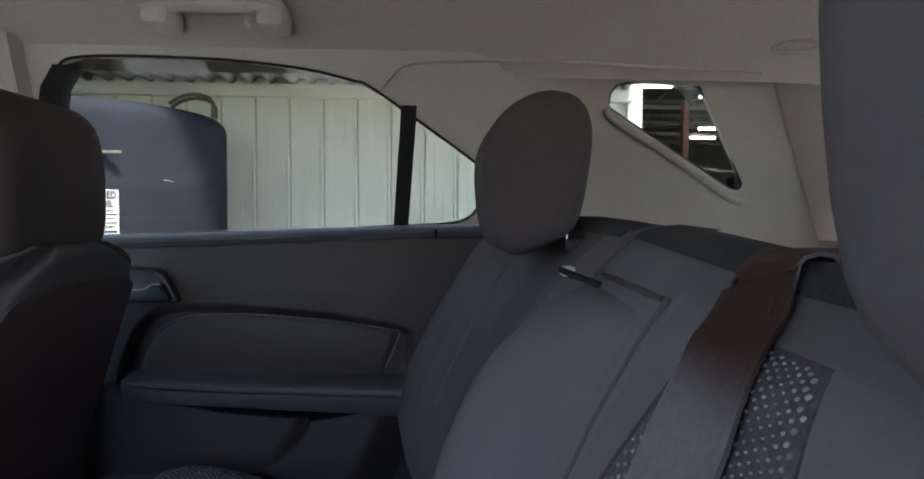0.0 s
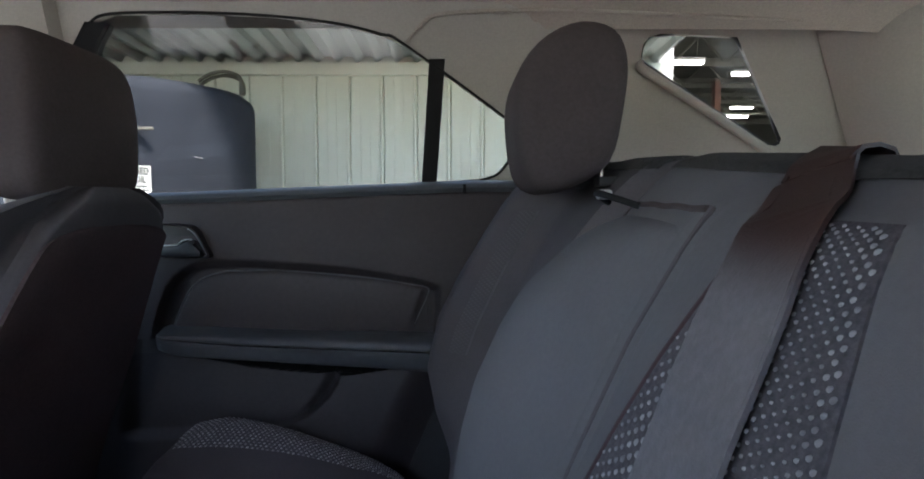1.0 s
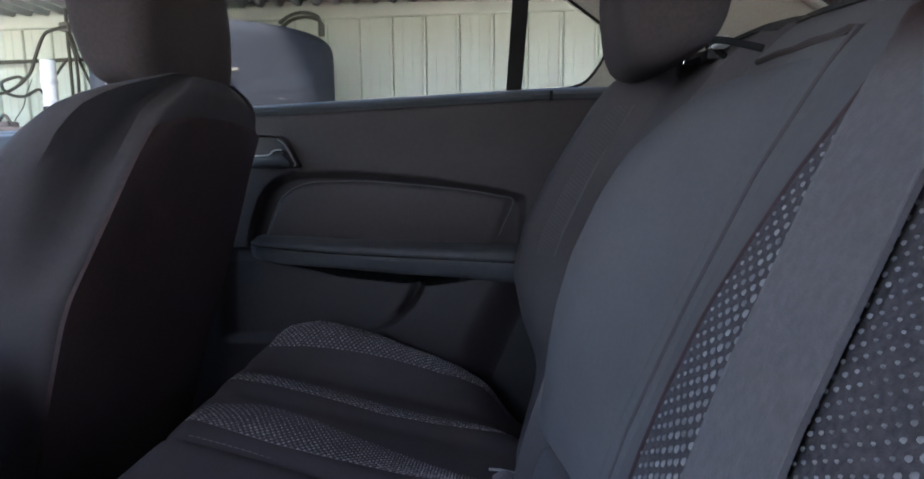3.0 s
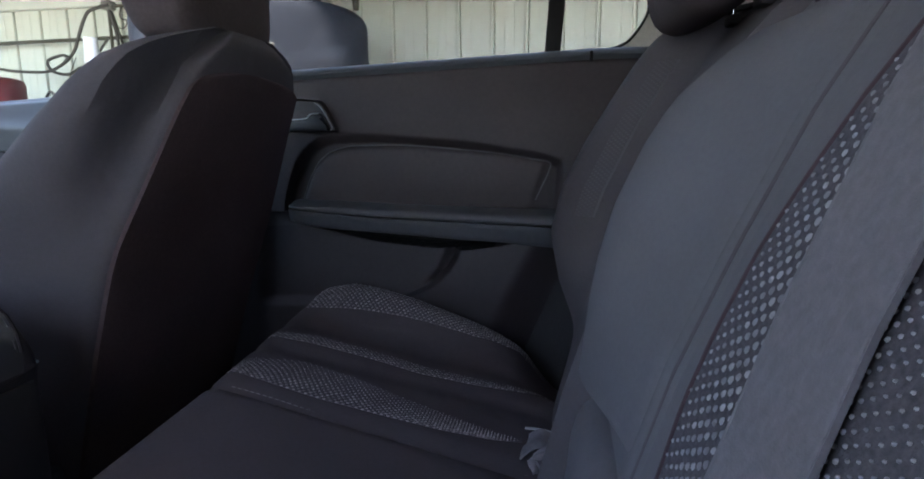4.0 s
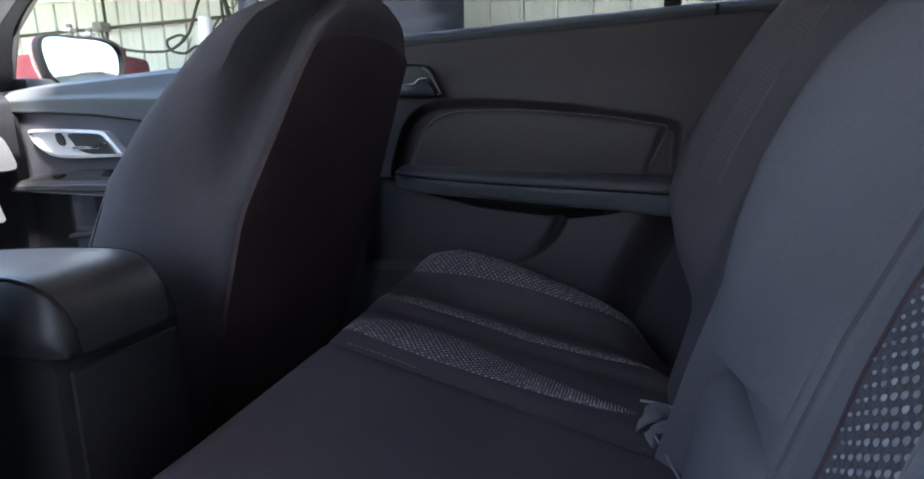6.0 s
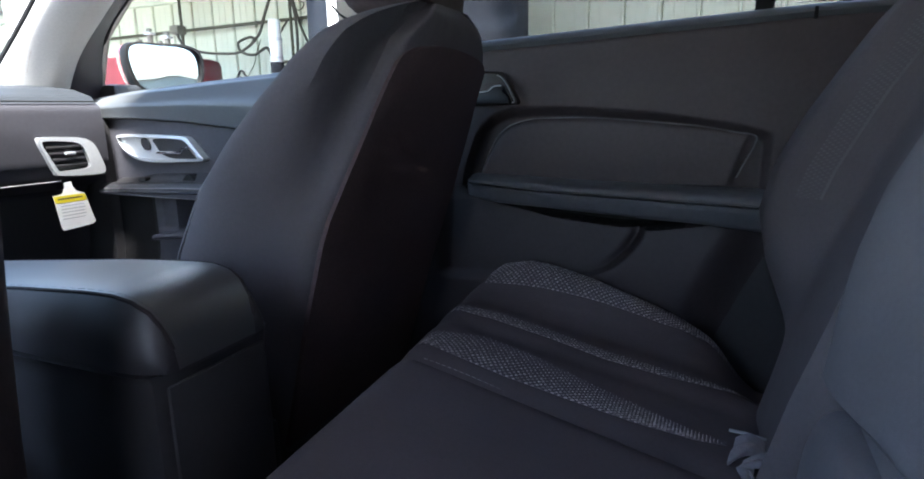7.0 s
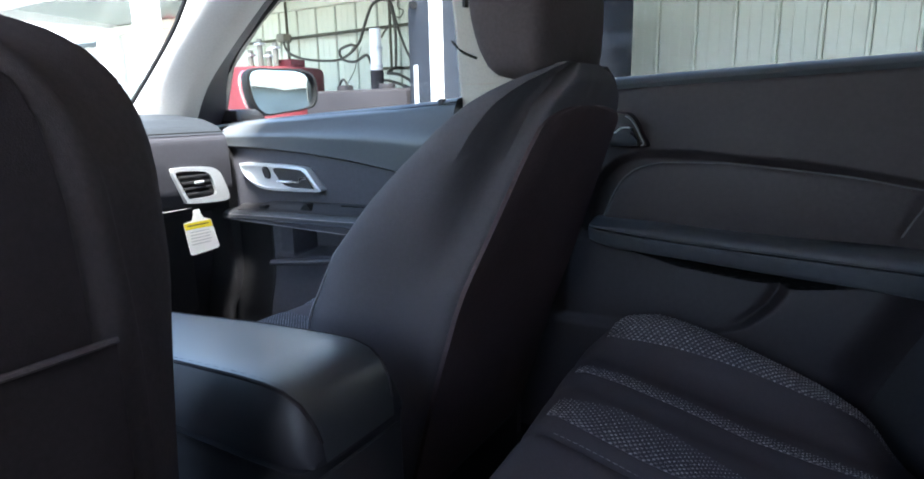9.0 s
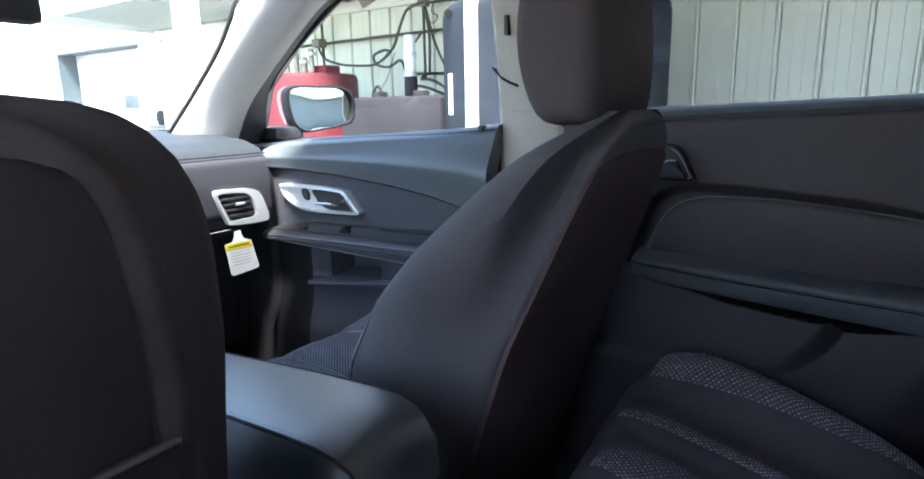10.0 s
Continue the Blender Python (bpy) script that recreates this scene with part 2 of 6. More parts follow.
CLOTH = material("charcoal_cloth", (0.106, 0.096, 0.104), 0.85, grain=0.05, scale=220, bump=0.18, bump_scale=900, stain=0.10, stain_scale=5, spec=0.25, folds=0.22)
# raised, reddened colour stands for a reddish veil over the darkest parts
CLOTH_DARK = material("veiled_dark_cloth", (0.094, 0.066, 0.068), 0.9, grain=0.10, scale=220, bump=0.18, bump_scale=900, stain=0.12, stain_scale=5, spec=0.2, folds=0.22)
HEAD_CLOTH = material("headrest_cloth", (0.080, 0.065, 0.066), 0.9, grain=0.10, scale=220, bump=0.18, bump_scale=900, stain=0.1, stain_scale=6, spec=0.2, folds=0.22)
# copies of the seat cloth: bench and pocket darkened for shade, rear back lightened
SHADED_BENCH = material("shaded_bench_cloth", (0.084, 0.074, 0.082), 0.85, grain=0.05, scale=220, bump=0.18, bump_scale=900, stain=0.10, stain_scale=5, spec=0.25, folds=0.22)
SHADED_POCKET = material("shaded_pocket_cloth", (0.034, 0.026, 0.027), 0.9, grain=0.10, scale=220, bump=0.18, bump_scale=900, stain=0.12, stain_scale=5, spec=0.2, folds=0.22)
LIT_CLOTH = material("lit_charcoal_cloth", (0.140, 0.136, 0.147), 0.85, grain=0.04, scale=220, bump=0.2, bump_scale=900, stain=0.12, stain_scale=5, spec=0.25, folds=0.22)
WEAVE_SMALL = dotted("small_dotted_cloth", (0.048, 0.048, 0.058), (0.54, 0.54, 0.58), 0.0051, 0.28)
WEAVE_DIM = dotted("dim_dotted_cloth", (0.105, 0.096, 0.105), (0.16, 0.15, 0.16), 0.0045, 0.26)
KNIT = material("dark_knit", (0.100, 0.094, 0.107), 0.9, grain=0.25, scale=260, bump=0.5, bump_scale=420, stain=0.08, stain_scale=6, spec=0.2)
KNOT = knit_dots("grey_knots", (0.20, 0.195, 0.22), (0.38, 0.37, 0.40))
KNOT_DIM = knit_dots("dim_knots", (0.17, 0.155, 0.165), (0.46, 0.43, 0.44))
BELT = material("belt_webbing", (0.172, 0.164, 0.182), 0.6, grain=0.12, scale=150, bump=0.3, bump_scale=500, stain=0.05)


def shade_ramp(name, base, other, low, high):
    """Webbing in its own colour below and a shaded tone above, blended between two heights."""
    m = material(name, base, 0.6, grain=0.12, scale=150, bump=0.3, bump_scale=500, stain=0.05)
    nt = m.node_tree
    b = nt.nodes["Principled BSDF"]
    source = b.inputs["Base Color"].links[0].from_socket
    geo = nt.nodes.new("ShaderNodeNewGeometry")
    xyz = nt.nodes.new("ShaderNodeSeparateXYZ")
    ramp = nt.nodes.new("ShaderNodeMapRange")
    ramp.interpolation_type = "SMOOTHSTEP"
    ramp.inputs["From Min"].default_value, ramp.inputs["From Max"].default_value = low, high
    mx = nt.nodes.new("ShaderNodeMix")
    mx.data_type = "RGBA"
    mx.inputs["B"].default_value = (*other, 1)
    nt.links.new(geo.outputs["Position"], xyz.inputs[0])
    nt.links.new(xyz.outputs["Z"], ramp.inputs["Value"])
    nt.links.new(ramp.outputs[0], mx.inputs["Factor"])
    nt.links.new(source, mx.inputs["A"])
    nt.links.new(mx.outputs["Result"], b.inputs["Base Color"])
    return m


# maroon stands for the reddish shade on the belt's upper end
BELT_SHADED = shade_ramp("shade_ramp_webbing", (0.172, 0.164, 0.182), (0.046, 0.021, 0.019), 0.995, 1.045)
VINYL = material("black_vinyl", (0.050, 0.052, 0.058), 0.42, grain=0.1, scale=90, bump=0.25, bump_scale=700, stain=0.08, stain_scale=4, distance=0.001)
LID = material("console_vinyl", (0.030, 0.032, 0.033), 0.50, grain=0.06, scale=90, bump=0.2, bump_scale=700, stain=0.06, stain_scale=4, distance=0.0004, spec=0.5, coat=1.0)
LID.node_tree.nodes["Principled BSDF"].inputs["Coat Roughness"].default_value = 0.36
LID.node_tree.nodes["Principled BSDF"].inputs["Coat IOR"].default_value = 1.8
PLASTIC = material("charcoal_plastic", (0.066, 0.070, 0.080), 0.45, grain=0.05, scale=120, bump=0.08, bump_scale=800, stain=0.08, stain_scale=3, distance=0.001)
FRONT_PLASTIC = material("satin_charcoal_plastic", (0.080, 0.089, 0.096), 0.40, grain=0.05, scale=120, bump=0.08, bump_scale=800, stain=0.06, stain_scale=3, distance=0.0008, spec=0.8)
DOOR_PLASTIC = material("dark_charcoal_plastic", (0.052, 0.042, 0.045), 0.55, grain=0.1, scale=120, bump=0.25, bump_scale=800, stain=0.08, stain_scale=3, distance=0.001, spec=0.4)
DOOR_LOW = material("lower_door_plastic", (0.037, 0.030, 0.033), 0.6, grain=0.1, scale=120, bump=0.25, bump_scale=800, stain=0.08, stain_scale=3, distance=0.001, spec=0.4)
DASH_FACE = material("dark_dash_plastic", (0.036, 0.036, 0.043), 0.6, grain=0.06, scale=120, bump=0.12, bump_scale=800, stain=0.08, stain_scale=3, distance=0.001, spec=0.3)
ARM_VINYL = material("armrest_vinyl", (0.082, 0.086, 0.097), 0.42, grain=0.08, scale=90, bump=0.2, bump_scale=700, stain=0.08, stain_scale=4, distance=0.001)
DASH_TOP = material("soft_black_plastic", (0.024, 0.028, 0.033), 0.55, grain=0.06, scale=120, bump=0.15, bump_scale=700, stain=0.08, stain_scale=3, distance=0.001, spec=0.15)
PLASTIC_DARK = material("black_plastic", (0.028, 0.027, 0.029), 0.55, grain=0.1, scale=120, bump=0.2, bump_scale=800, stain=0.1)
RUBBER = material("black_rubber", (0.012, 0.012, 0.013), 0.65, spec=0.2, grain=0.1, scale=80, bump=0.1)
BEIGE = material("beige_trim", (0.445, 0.42, 0.375), 0.75, grain=0.05, scale=200, bump=0.15, bump_scale=700, stain=0.06, stain_scale=3)
HEADLINER = material("headliner_cloth", (0.48, 0.43, 0.375), 0.95, grain=0.08, scale=250, bump=0.25, bump_scale=900, stain=0.05, stain_scale=2, spec=0.1)
CHROME = material("chrome", (0.80, 0.81, 0.82), 0.12, 1.0, grain=0.02, bump=0)
SATIN = material("satin_silver", (0.62, 0.64, 0.65), 0.36, 0.35, grain=0.04, scale=200, bump=0.05)
MIRROR = material("mirror_glass", (0.52, 0.57, 0.60), 0.01, 1.0, grain=0, bump=0)
GLASS = clear_glass("window_glass")
REAR_GLASS = clear_glass("tinted_side_glass", (0.490, 0.498, 0.498))
PAINT_RED = material("red_paint", (0.45, 0.03, 0.04), 0.25, grain=0.03, scale=300, bump=0.02, coat=0.6)
CARPET = material("black_carpet", (0.045, 0.043, 0.044), 1.0, grain=0.4, scale=300, bump=0.6, bump_scale=600, distance=0.004)
WALL_WHITE = material("white_painted_metal", (0.63, 0.665, 0.555), 0.45, grain=0.03, scale=40, bump=0.05, bump_scale=20, stain=0.10, stain_scale=1.3)
ROOF_METAL = material("galvanised_metal", (0.40, 0.43, 0.41), 0.5, 0.2, grain=0.06, scale=30, bump=0.05, stain=0.12, stain_scale=1.0)
CONCRETE = material("concrete", (0.24, 0.24, 0.235), 0.9, grain=0.15, scale=30, bump=0.3, bump_scale=60, stain=0.2, stain_scale=0.7)
TANK_BLUE = material("dark_blue_plastic", (0.027, 0.031, 0.040), 0.8, spec=0.12, grain=0.03, scale=6, bump=0.02, bump_scale=8, stain=0.22, stain_scale=1.6)
TANK_RED = material("red_tank_paint", (0.13, 0.024, 0.030), 0.55, spec=0.2, grain=0.08, scale=20, bump=0.05, stain=0.2)
TANK_GREY = material("grey_tank", (0.030, 0.027, 0.030), 0.7, spec=0.12, grain=0.08, scale=20, bump=0.05, stain=0.2)
PIPE = material("dull_pipe", (0.055, 0.051, 0.028), 0.6, 0.1, grain=0.2, scale=40, bump=0.1)
HOSE = material("rubber_hose", (0.045, 0.04, 0.03), 0.6, grain=0.15, scale=50, bump=0.1)
WHITE = material("white_paint", (0.82, 0.82, 0.80), 0.5, grain=0.03, scale=30, bump=0.05, stain=0.05)
PAPER = material("white_card", (0.88, 0.88, 0.86), 0.7, grain=0.02, bump=0)
LABEL_PAPER = material("weathered_paper", (0.66, 0.67, 0.63), 0.8, grain=0.05, scale=40, bump=0, stain=0.06, stain_scale=8)
YELLOW = material("yellow_print", (0.80, 0.66, 0.03), 0.6, grain=0.02, bump=0)
INK = material("dark_ink", (0.04, 0.04, 0.04), 0.7, grain=0.05, bump=0)
GREY_INK = material("grey_ink", (0.48, 0.49, 0.50), 0.7, grain=0.05, bump=0)
STEEL_DARK = material("dark_steel", (0.19, 0.18, 0.15), 0.7, 0.2, grain=0.2, scale=20, bump=0.1, stain=0.3)
RUST = material("red_oxide_steel", (0.16, 0.07, 0.05), 0.7, 0.1, grain=0.2, scale=20, bump=0.1, stain=0.2)
TUBE_LIGHT = glow("tube_light", (0.95, 1.0, 0.95), 16.0)
SATIN_DARK = material("dull_silver", (0.34, 0.36, 0.38), 0.4, 0.3, grain=0.04, scale=200, bump=0.05)
FRONT_LOWER = material("blue_black_plastic", (0.058, 0.058, 0.069), 0.55, grain=0.1, scale=120, bump=0.25, bump_scale=800, stain=0.08, stain_scale=3, distance=0.001, spec=0.4)
GARAGE_GREY = material("plain_blue_grey", (0.10, 0.118, 0.128), 0.7, grain=0.05, scale=20, bump=0.05, stain=0.15, spec=0.2)
# beige trim colour cooled to stand for bluish skylight on the pillar
SKYLIT_PILLAR = material("skylit_pillar_trim", (0.47, 0.46, 0.44), 0.7, grain=0.05, scale=200, bump=0.15, bump_scale=700, stain=0.06, stain_scale=3)
BEAD_GREY = material("grey_bead", (0.14, 0.14, 0.145), 0.7, grain=0.1, bump=0)
SKIRT = material("skirt_vinyl", (0.032, 0.030, 0.034), 0.48, grain=0.06, scale=90, bump=0.2, bump_scale=700, stain=0.06, stain_scale=4, distance=0.0004, spec=0.6)
PIPING = material("dark_piping", (0.030, 0.026, 0.028), 0.7, grain=0.1, bump=0, spec=0.2)
DARK_THREAD = material("dark_thread", (0.10, 0.10, 0.105), 0.8, grain=0.1, bump=0)
THREAD = material("grey_thread", (0.22, 0.21, 0.22), 0.8, grain=0.1, bump=0)
RED_THREAD = material("red_thread", (0.062, 0.036, 0.045), 0.8, grain=0.1, bump=0)
ORANGE = material("red_plastic", (0.55, 0.05, 0.03), 0.4, grain=0.03, bump=0)

MID = 0.47          # the car's middle line


def flip(y):
    return 2 * MID - y


# ---- the car's shell ----
def side_y(x, z):
    """How far out the upper side trim stands."""
    k = min(1, max(0, (x - 0.12) / 0.25))
    return (1 - k) * (1.33 - 0.28 * (z - 1.09)) + k * (1.40 - 0.2 * (z - 1.19))


REAR_WINDOW = [(-0.775, 1.07), (-0.785, 1.31), (-0.767, 1.37), (-0.735, 1.412), (-0.69, 1.427), (-0.55, 1.43), (-0.39, 1.425), (-0.25, 1.411), (-0.158, 1.391), (-0.111, 1.372),
               (0.107, 1.223), (0.122, 1.195), (0.118, 1.16), (0.09, 1.119), (0.06, 1.104), (0.02, 1.099), (-0.08, 1.094)]
QUARTER = [(0.405, 1.375), (0.408, 1.40), (0.42, 1.416), (0.445, 1.423), (0.616, 1.416), (0.744, 1.198), (0.742, 1.186), (0.732, 1.181), (0.715, 1.184), (0.412, 1.362)]
FRONT_WINDOW = [(-1.915, 0.99), (-1.79, 1.155), (-1.624, 1.26), (-1.42, 1.36), (-1.30, 1.40), (-1.20, 1.425), (-1.02, 1.43), (-0.965, 1.42), (-0.945, 1.38), (-0.94, 1.03)]


def build_side(flipped):
    def yf(x, z):
        y = side_y(x, z)
        return flip(y) if flipped else y
    if flipped:      # the rear doorway is open in front; its rear half is closed to cut light
        outer = [(-2.02, 0.96), (-1.45, 1.0), (-1.44, 1.34), (-1.30, 1.40), (-1.20, 1.428), (-0.95, 1.43), (-0.945, 1.03), (-0.80, 1.03), (-0.77, 1.435), (-0.34, 1.435), (-0.30, 1.36), (-0.30, 1.07), (0.16, 1.07), (1.15, 1.02), (1.15, 1.47), (-1.12, 1.47), (-1.50, 1.39), (-1.86, 1.17)]
        return holed(outer, [QUARTER], yf, -0.016)
    outer = [(-2.02, 0.96), (-0.93, 1.03), (-0.79, 1.055), (0.02, 1.085), (0.16, 1.07), (1.15, 1.02), (1.15, 1.47), (-1.12, 1.47), (-1.50, 1.39), (-1.86, 1.17)]
    return holed(outer, [REAR_WINDOW, QUARTER, FRONT_WINDOW], yf, 0.016)


structure("wall_side_trim", build_side(False), BEIGE, "beige upper side trim round the car's windows", "car trim")
structure("wall_side_trim", build_side(True), BEIGE, "beige upper side trim on the driver's side", "car trim")


def roof_z(x, y):
    return 1.560 - 0.120 * (abs(y - MID) / 0.77) ** 6 - 0.12 * max(0, (-x - 0.95) / 0.5) ** 2 - 0.05 * max(0, (x - 0.7) / 0.5) ** 2


structure("ceiling", sheet(lambda u, v: Vector((u, v, roof_z(u, v))), span(-1.35, 1.16, 30), span(-0.33, 1.27, 40), (0, 0, 0.05)), HEADLINER, "beige cloth headliner of the car", "headliner")
structure("ceiling_roof", sheet(lambda u, v: Vector((u, v, 1.64 - 0.15 * (abs(v - MID) / 0.95) ** 6 - 0.12 * max(0, (-u - 0.95) / 0.5) ** 2 - 0.05 * max(0, (u - 0.7) / 0.5) ** 2)), span(-1.38, 1.28, 14), span(-0.455, 1.395, 30), (0, 0, 0.01)), PAINT_RED, "red painted outer roof of the car", "car body")
for y0, y1, where in ((1.35, 1.395, ""), (flip(1.395), flip(1.35), " on the driver's side")):
    structure("wall_roof_rail", box(-1.15, 1.26, y0, y1, 1.502, 1.56), PAINT_RED, "red painted roof rail above the windows" + where, "car body")
structure("floor", box(-2.2, 1.2, -0.32, 1.26, 0.24, 0.29), CARPET, "black carpet on the car's floor", "floor")
structure("wall_rear", box(1.15, 1.19, -0.30, 1.24, 0.28, 1.05, 0.01), PLASTIC, "dark plastic tailgate lining under the rear window", "car trim")
structure("wall_body_side", box(-2.1, 1.2, 1.30, 1.42, 0.22, 0.98, 0.02), PAINT_RED, "red painted outer body side", "car body")
structure("wall_body_side", box(0.14, 1.2, flip(1.42), flip(1.30), 0.22, 0.98, 0.02), PAINT_RED, "red painted rear wing on the driver's side", "car body")
structure("wall_firewall", box(-2.25, -2.2, -0.36, 1.30, 0.22, 1.028), PLASTIC_DARK, "black bulkhead behind the dashboard", "car body")
structure("wall_bonnet", sheet(lambda u, v: Vector((u, v, 1.02 - 0.14 * ((-2.0 - u) / 1.1) ** 2 - 0.03 * abs((v - MID) / 0.8) ** 3)), span(-3.1, -2.0, 12), span(-0.38, 1.32, 14), (0, 0, -0.04)), PAINT_RED, "red painted bonnet seen past the windscreen", "car body")


def pane(name, outline, yf, label, glass, thick=0.004):
    bm = holed(outline, [], yf, thick, 0.1)
    ob = structure(name, bm, glass, label, "window")
    ob.visible_shadow = False
    return ob


sill = smooth_line([(x, side_y(x, z) - 0.004, z - 0.008) for x, z in ((0.400, 1.372), (0.416, 1.352), (0.52, 1.292), (0.62, 1.233), (0.712, 1.176), (0.745, 1.165))], 30)
structure("trim_quarter_sill", tube(sill, 0.010, 10), BEIGE, "pale rounded sill under the quarter glass", "car trim")
pane("window_1", REAR_WINDOW, lambda x, z: side_y(x, z) + 0.010, "lightly tinted glass of the rear door", REAR_GLASS)
pane("window_2", QUARTER, lambda x, z: side_y(x, z) + 0.010, "lightly tinted triangular rear quarter glass", REAR_GLASS)
pane("window_3", FRONT_WINDOW, lambda x, z: side_y(x, z) + 0.010, "clear glass of the front door", GLASS)


def seal(outline, name, label, r=0.006, off=-0.002):
    ring = [Vector((x, side_y(x, z) + off, z)) for x, z in outline]
    ring = smooth_ring(ring, len(ring) * 4)
    return structure(name, tube(ring + ring[:1], r, 6), RUBBER, label, "window seal")


TINTED = clear_glass("privacy_glass", (0.62, 0.64, 0.63))
hatch = structure("window_5", sheet(lambda u, v: Vector((1.17 - 0.10 * v, u, 1.05 + 0.42 * v)), span(flip(1.22), 1.22, 6), span(0, 1, 4), (0.004, 0, 0)), TINTED, "dark privacy glass of the tailgate", "window")
hatch.visible_shadow = False
for y0, y1, where in ((1.16, 1.46, ""), (flip(1.46), flip(1.16), " on the driver's side")):
    structure("wall_tailgate", box(1.10, 1.26, y0, y1, 0.29, 1.52), PLASTIC_DARK, "dark tailgate frame beside the rear glass" + where, "car trim")
structure("wall_tailgate", box(1.04, 1.26, flip(1.16), 1.16, 1.45, 1.62), PLASTIC_DARK, "dark tailgate frame over the rear glass", "car trim")
structure("wall_tailgate", box(1.14, 1.26, flip(1.16), 1.16, 0.29, 1.06), PLASTIC_DARK, "dark tailgate lining below the rear glass", "car trim")


def rear_pillar(i, t):
    z = 1.46 - 0.40 * i
    a = Vector((0.785 + 0.50 * (1.43 - z) * 0.9, side_y(0.85, z) - 0.004, z))
    b = Vector((0.99 + 0.30 * (1.45 - z), 1.19 - 0.02 * i, z))
    return a.lerp(b, t) + Vector((-0.012, -0.018, 0)) * math.sin(math.pi * t)


structure("trim_rear_pillar", sheet(rear_pillar, span(0, 1, 10), span(0, 1, 10), (0.02, 0.02, 0)), BEIGE, "pale trim on the rear pillar beside the tailgate", "car trim")
ring = [Vector((0.738 + 0.038 * math.cos(a), 1.19 - 0.02 * math.cos(a), 1.462 + 0.010 * math.sin(a))) for a in [2 * math.pi * k / 24 for k in range(25)]]
structure("trim_belt_guide", tube(ring, 0.005, 8), HEADLINER, "beige oval belt guide loop under the headliner", "belt guide")
seal(REAR_WINDOW, "trim_window_seal", "black rubber seal round the rear door glass", 0.003)
seal(QUARTER, "trim_window_seal", "black rubber seal round the quarter glass", 0.006, 0.006)
seal(FRONT_WINDOW, "trim_window_seal", "black rubber seal round the front door glass", 0.009)
# upright between the door glass and its fixed corner pane
structure("trim_divider", loft([[Vector((x + dx, side_y(x, z) + dy, z)) for dx, dy in ((-0.016, -0.004), (0.016, -0.004), (0.016, 0.03), (-0.016, 0.03))] for x, z in ((-0.066, 1.09), (-0.045, 1.345))]), RUBBER, "black upright dividing the rear door glass", "window frame")
# dark channel at the front edge of the rear glass
structure("trim_glass_channel", loft([[Vector((x + dx, side_y(x, z) + dy, z)) for dx, dy in ((-0.01, -0.006), (0.03, 0.0), (0.03, 0.03), (-0.01, 0.03))] for x, z in ((-0.775, 1.07), (-0.785, 1.31), (-0.767, 1.37), (-0.735, 1.412))]), RUBBER, "black glass channel on the door pillar", "window frame")

# front screen pillar: padded trim between the screen and the dark door seal
PILLAR_IN = [(-1.42, 1.455), (-1.594, 1.356), (-1.625, 1.317), (-1.701, 1.235), (-1.829, 1.132), (-1.971, 1.025), (-2.06, 0.95)]
PILLAR_OUT = [(-1.22, 1.43), (-1.405, 1.344), (-1.498, 1.284), (-1.628, 1.189), (-1.747, 1.089), (-1.821, 0.98), (-1.85, 0.93)]
SEAL_EDGE = [(-1.20, 1.428), (-1.42, 1.36), (-1.52, 1.318), (-1.624, 1.26), (-1.79, 1.155), (-1.88, 1.03), (-1.915, 0.985)]


def pillar_parts(flipped):
    side = (lambda p: Vector((p.x, flip(p.y), p.z))) if flipped else (lambda p: p)
    a = smooth_line([(x, 1.08, z) for x, z in PILLAR_IN], 30)
    b = smooth_line([(x, 1.15, z) for x, z in PILLAR_OUT], 30)
    c = smooth_line([(x, side_y(x, z) + 0.004, z) for x, z in SEAL_EDGE], 30)

    def padded(i, t):
        p = a[int(i)].lerp(b[int(i)], t)
        k = math.sin(math.pi * t)
        return side(p + Vector((0.022, -0.030, 0.012)) * k)

    trim = sheet(padded, list(range(30)), span(0, 1, 12), (-0.01, -0.05 if flipped else 0.05, 0))
    dark = sheet(lambda i, t: side(b[int(i)].lerp(c[int(i)], t) + Vector((0.0, 0.012, 0)) * math.sin(math.pi * t)), list(range(30)), span(0, 1, 6), (-0.02, -0.02 if flipped else 0.02, 0))
    edge = tube([side(p + Vector((-0.004, 0.0, 0.0))) for p in a], 0.007, 6)
    return trim, dark, edge


for flipped, where in ((False, ""), (True, " on the driver's side")):
    trim, dark, edge = pillar_parts(flipped)
    structure("trim_screen_pillar", trim, SKYLIT_PILLAR, "padded windscreen pillar trim, toned cool for skylight" + where, "car trim")
    structure("trim_pillar_seal", dark, PLASTIC_DARK, "black door seal and corner panel beside the pillar" + where, "car trim")
    structure("trim_screen_edge", edge, RUBBER, "black edge of the windscreen" + where, "window seal")
badge = [Vector((-1.795 + 0.055 * u - 0.028 * v + 0.022, 1.046 + 0.004 * u, 1.097 - 0.052 * v)) for u, v in ((0, 0), (1, 0), (1, 1), (0, 1), (0, 0))]
structure("trim_airbag_badge", tube(badge, 0.0006, 5), HEADLINER, "small raised rectangle on the pillar trim", "badge")


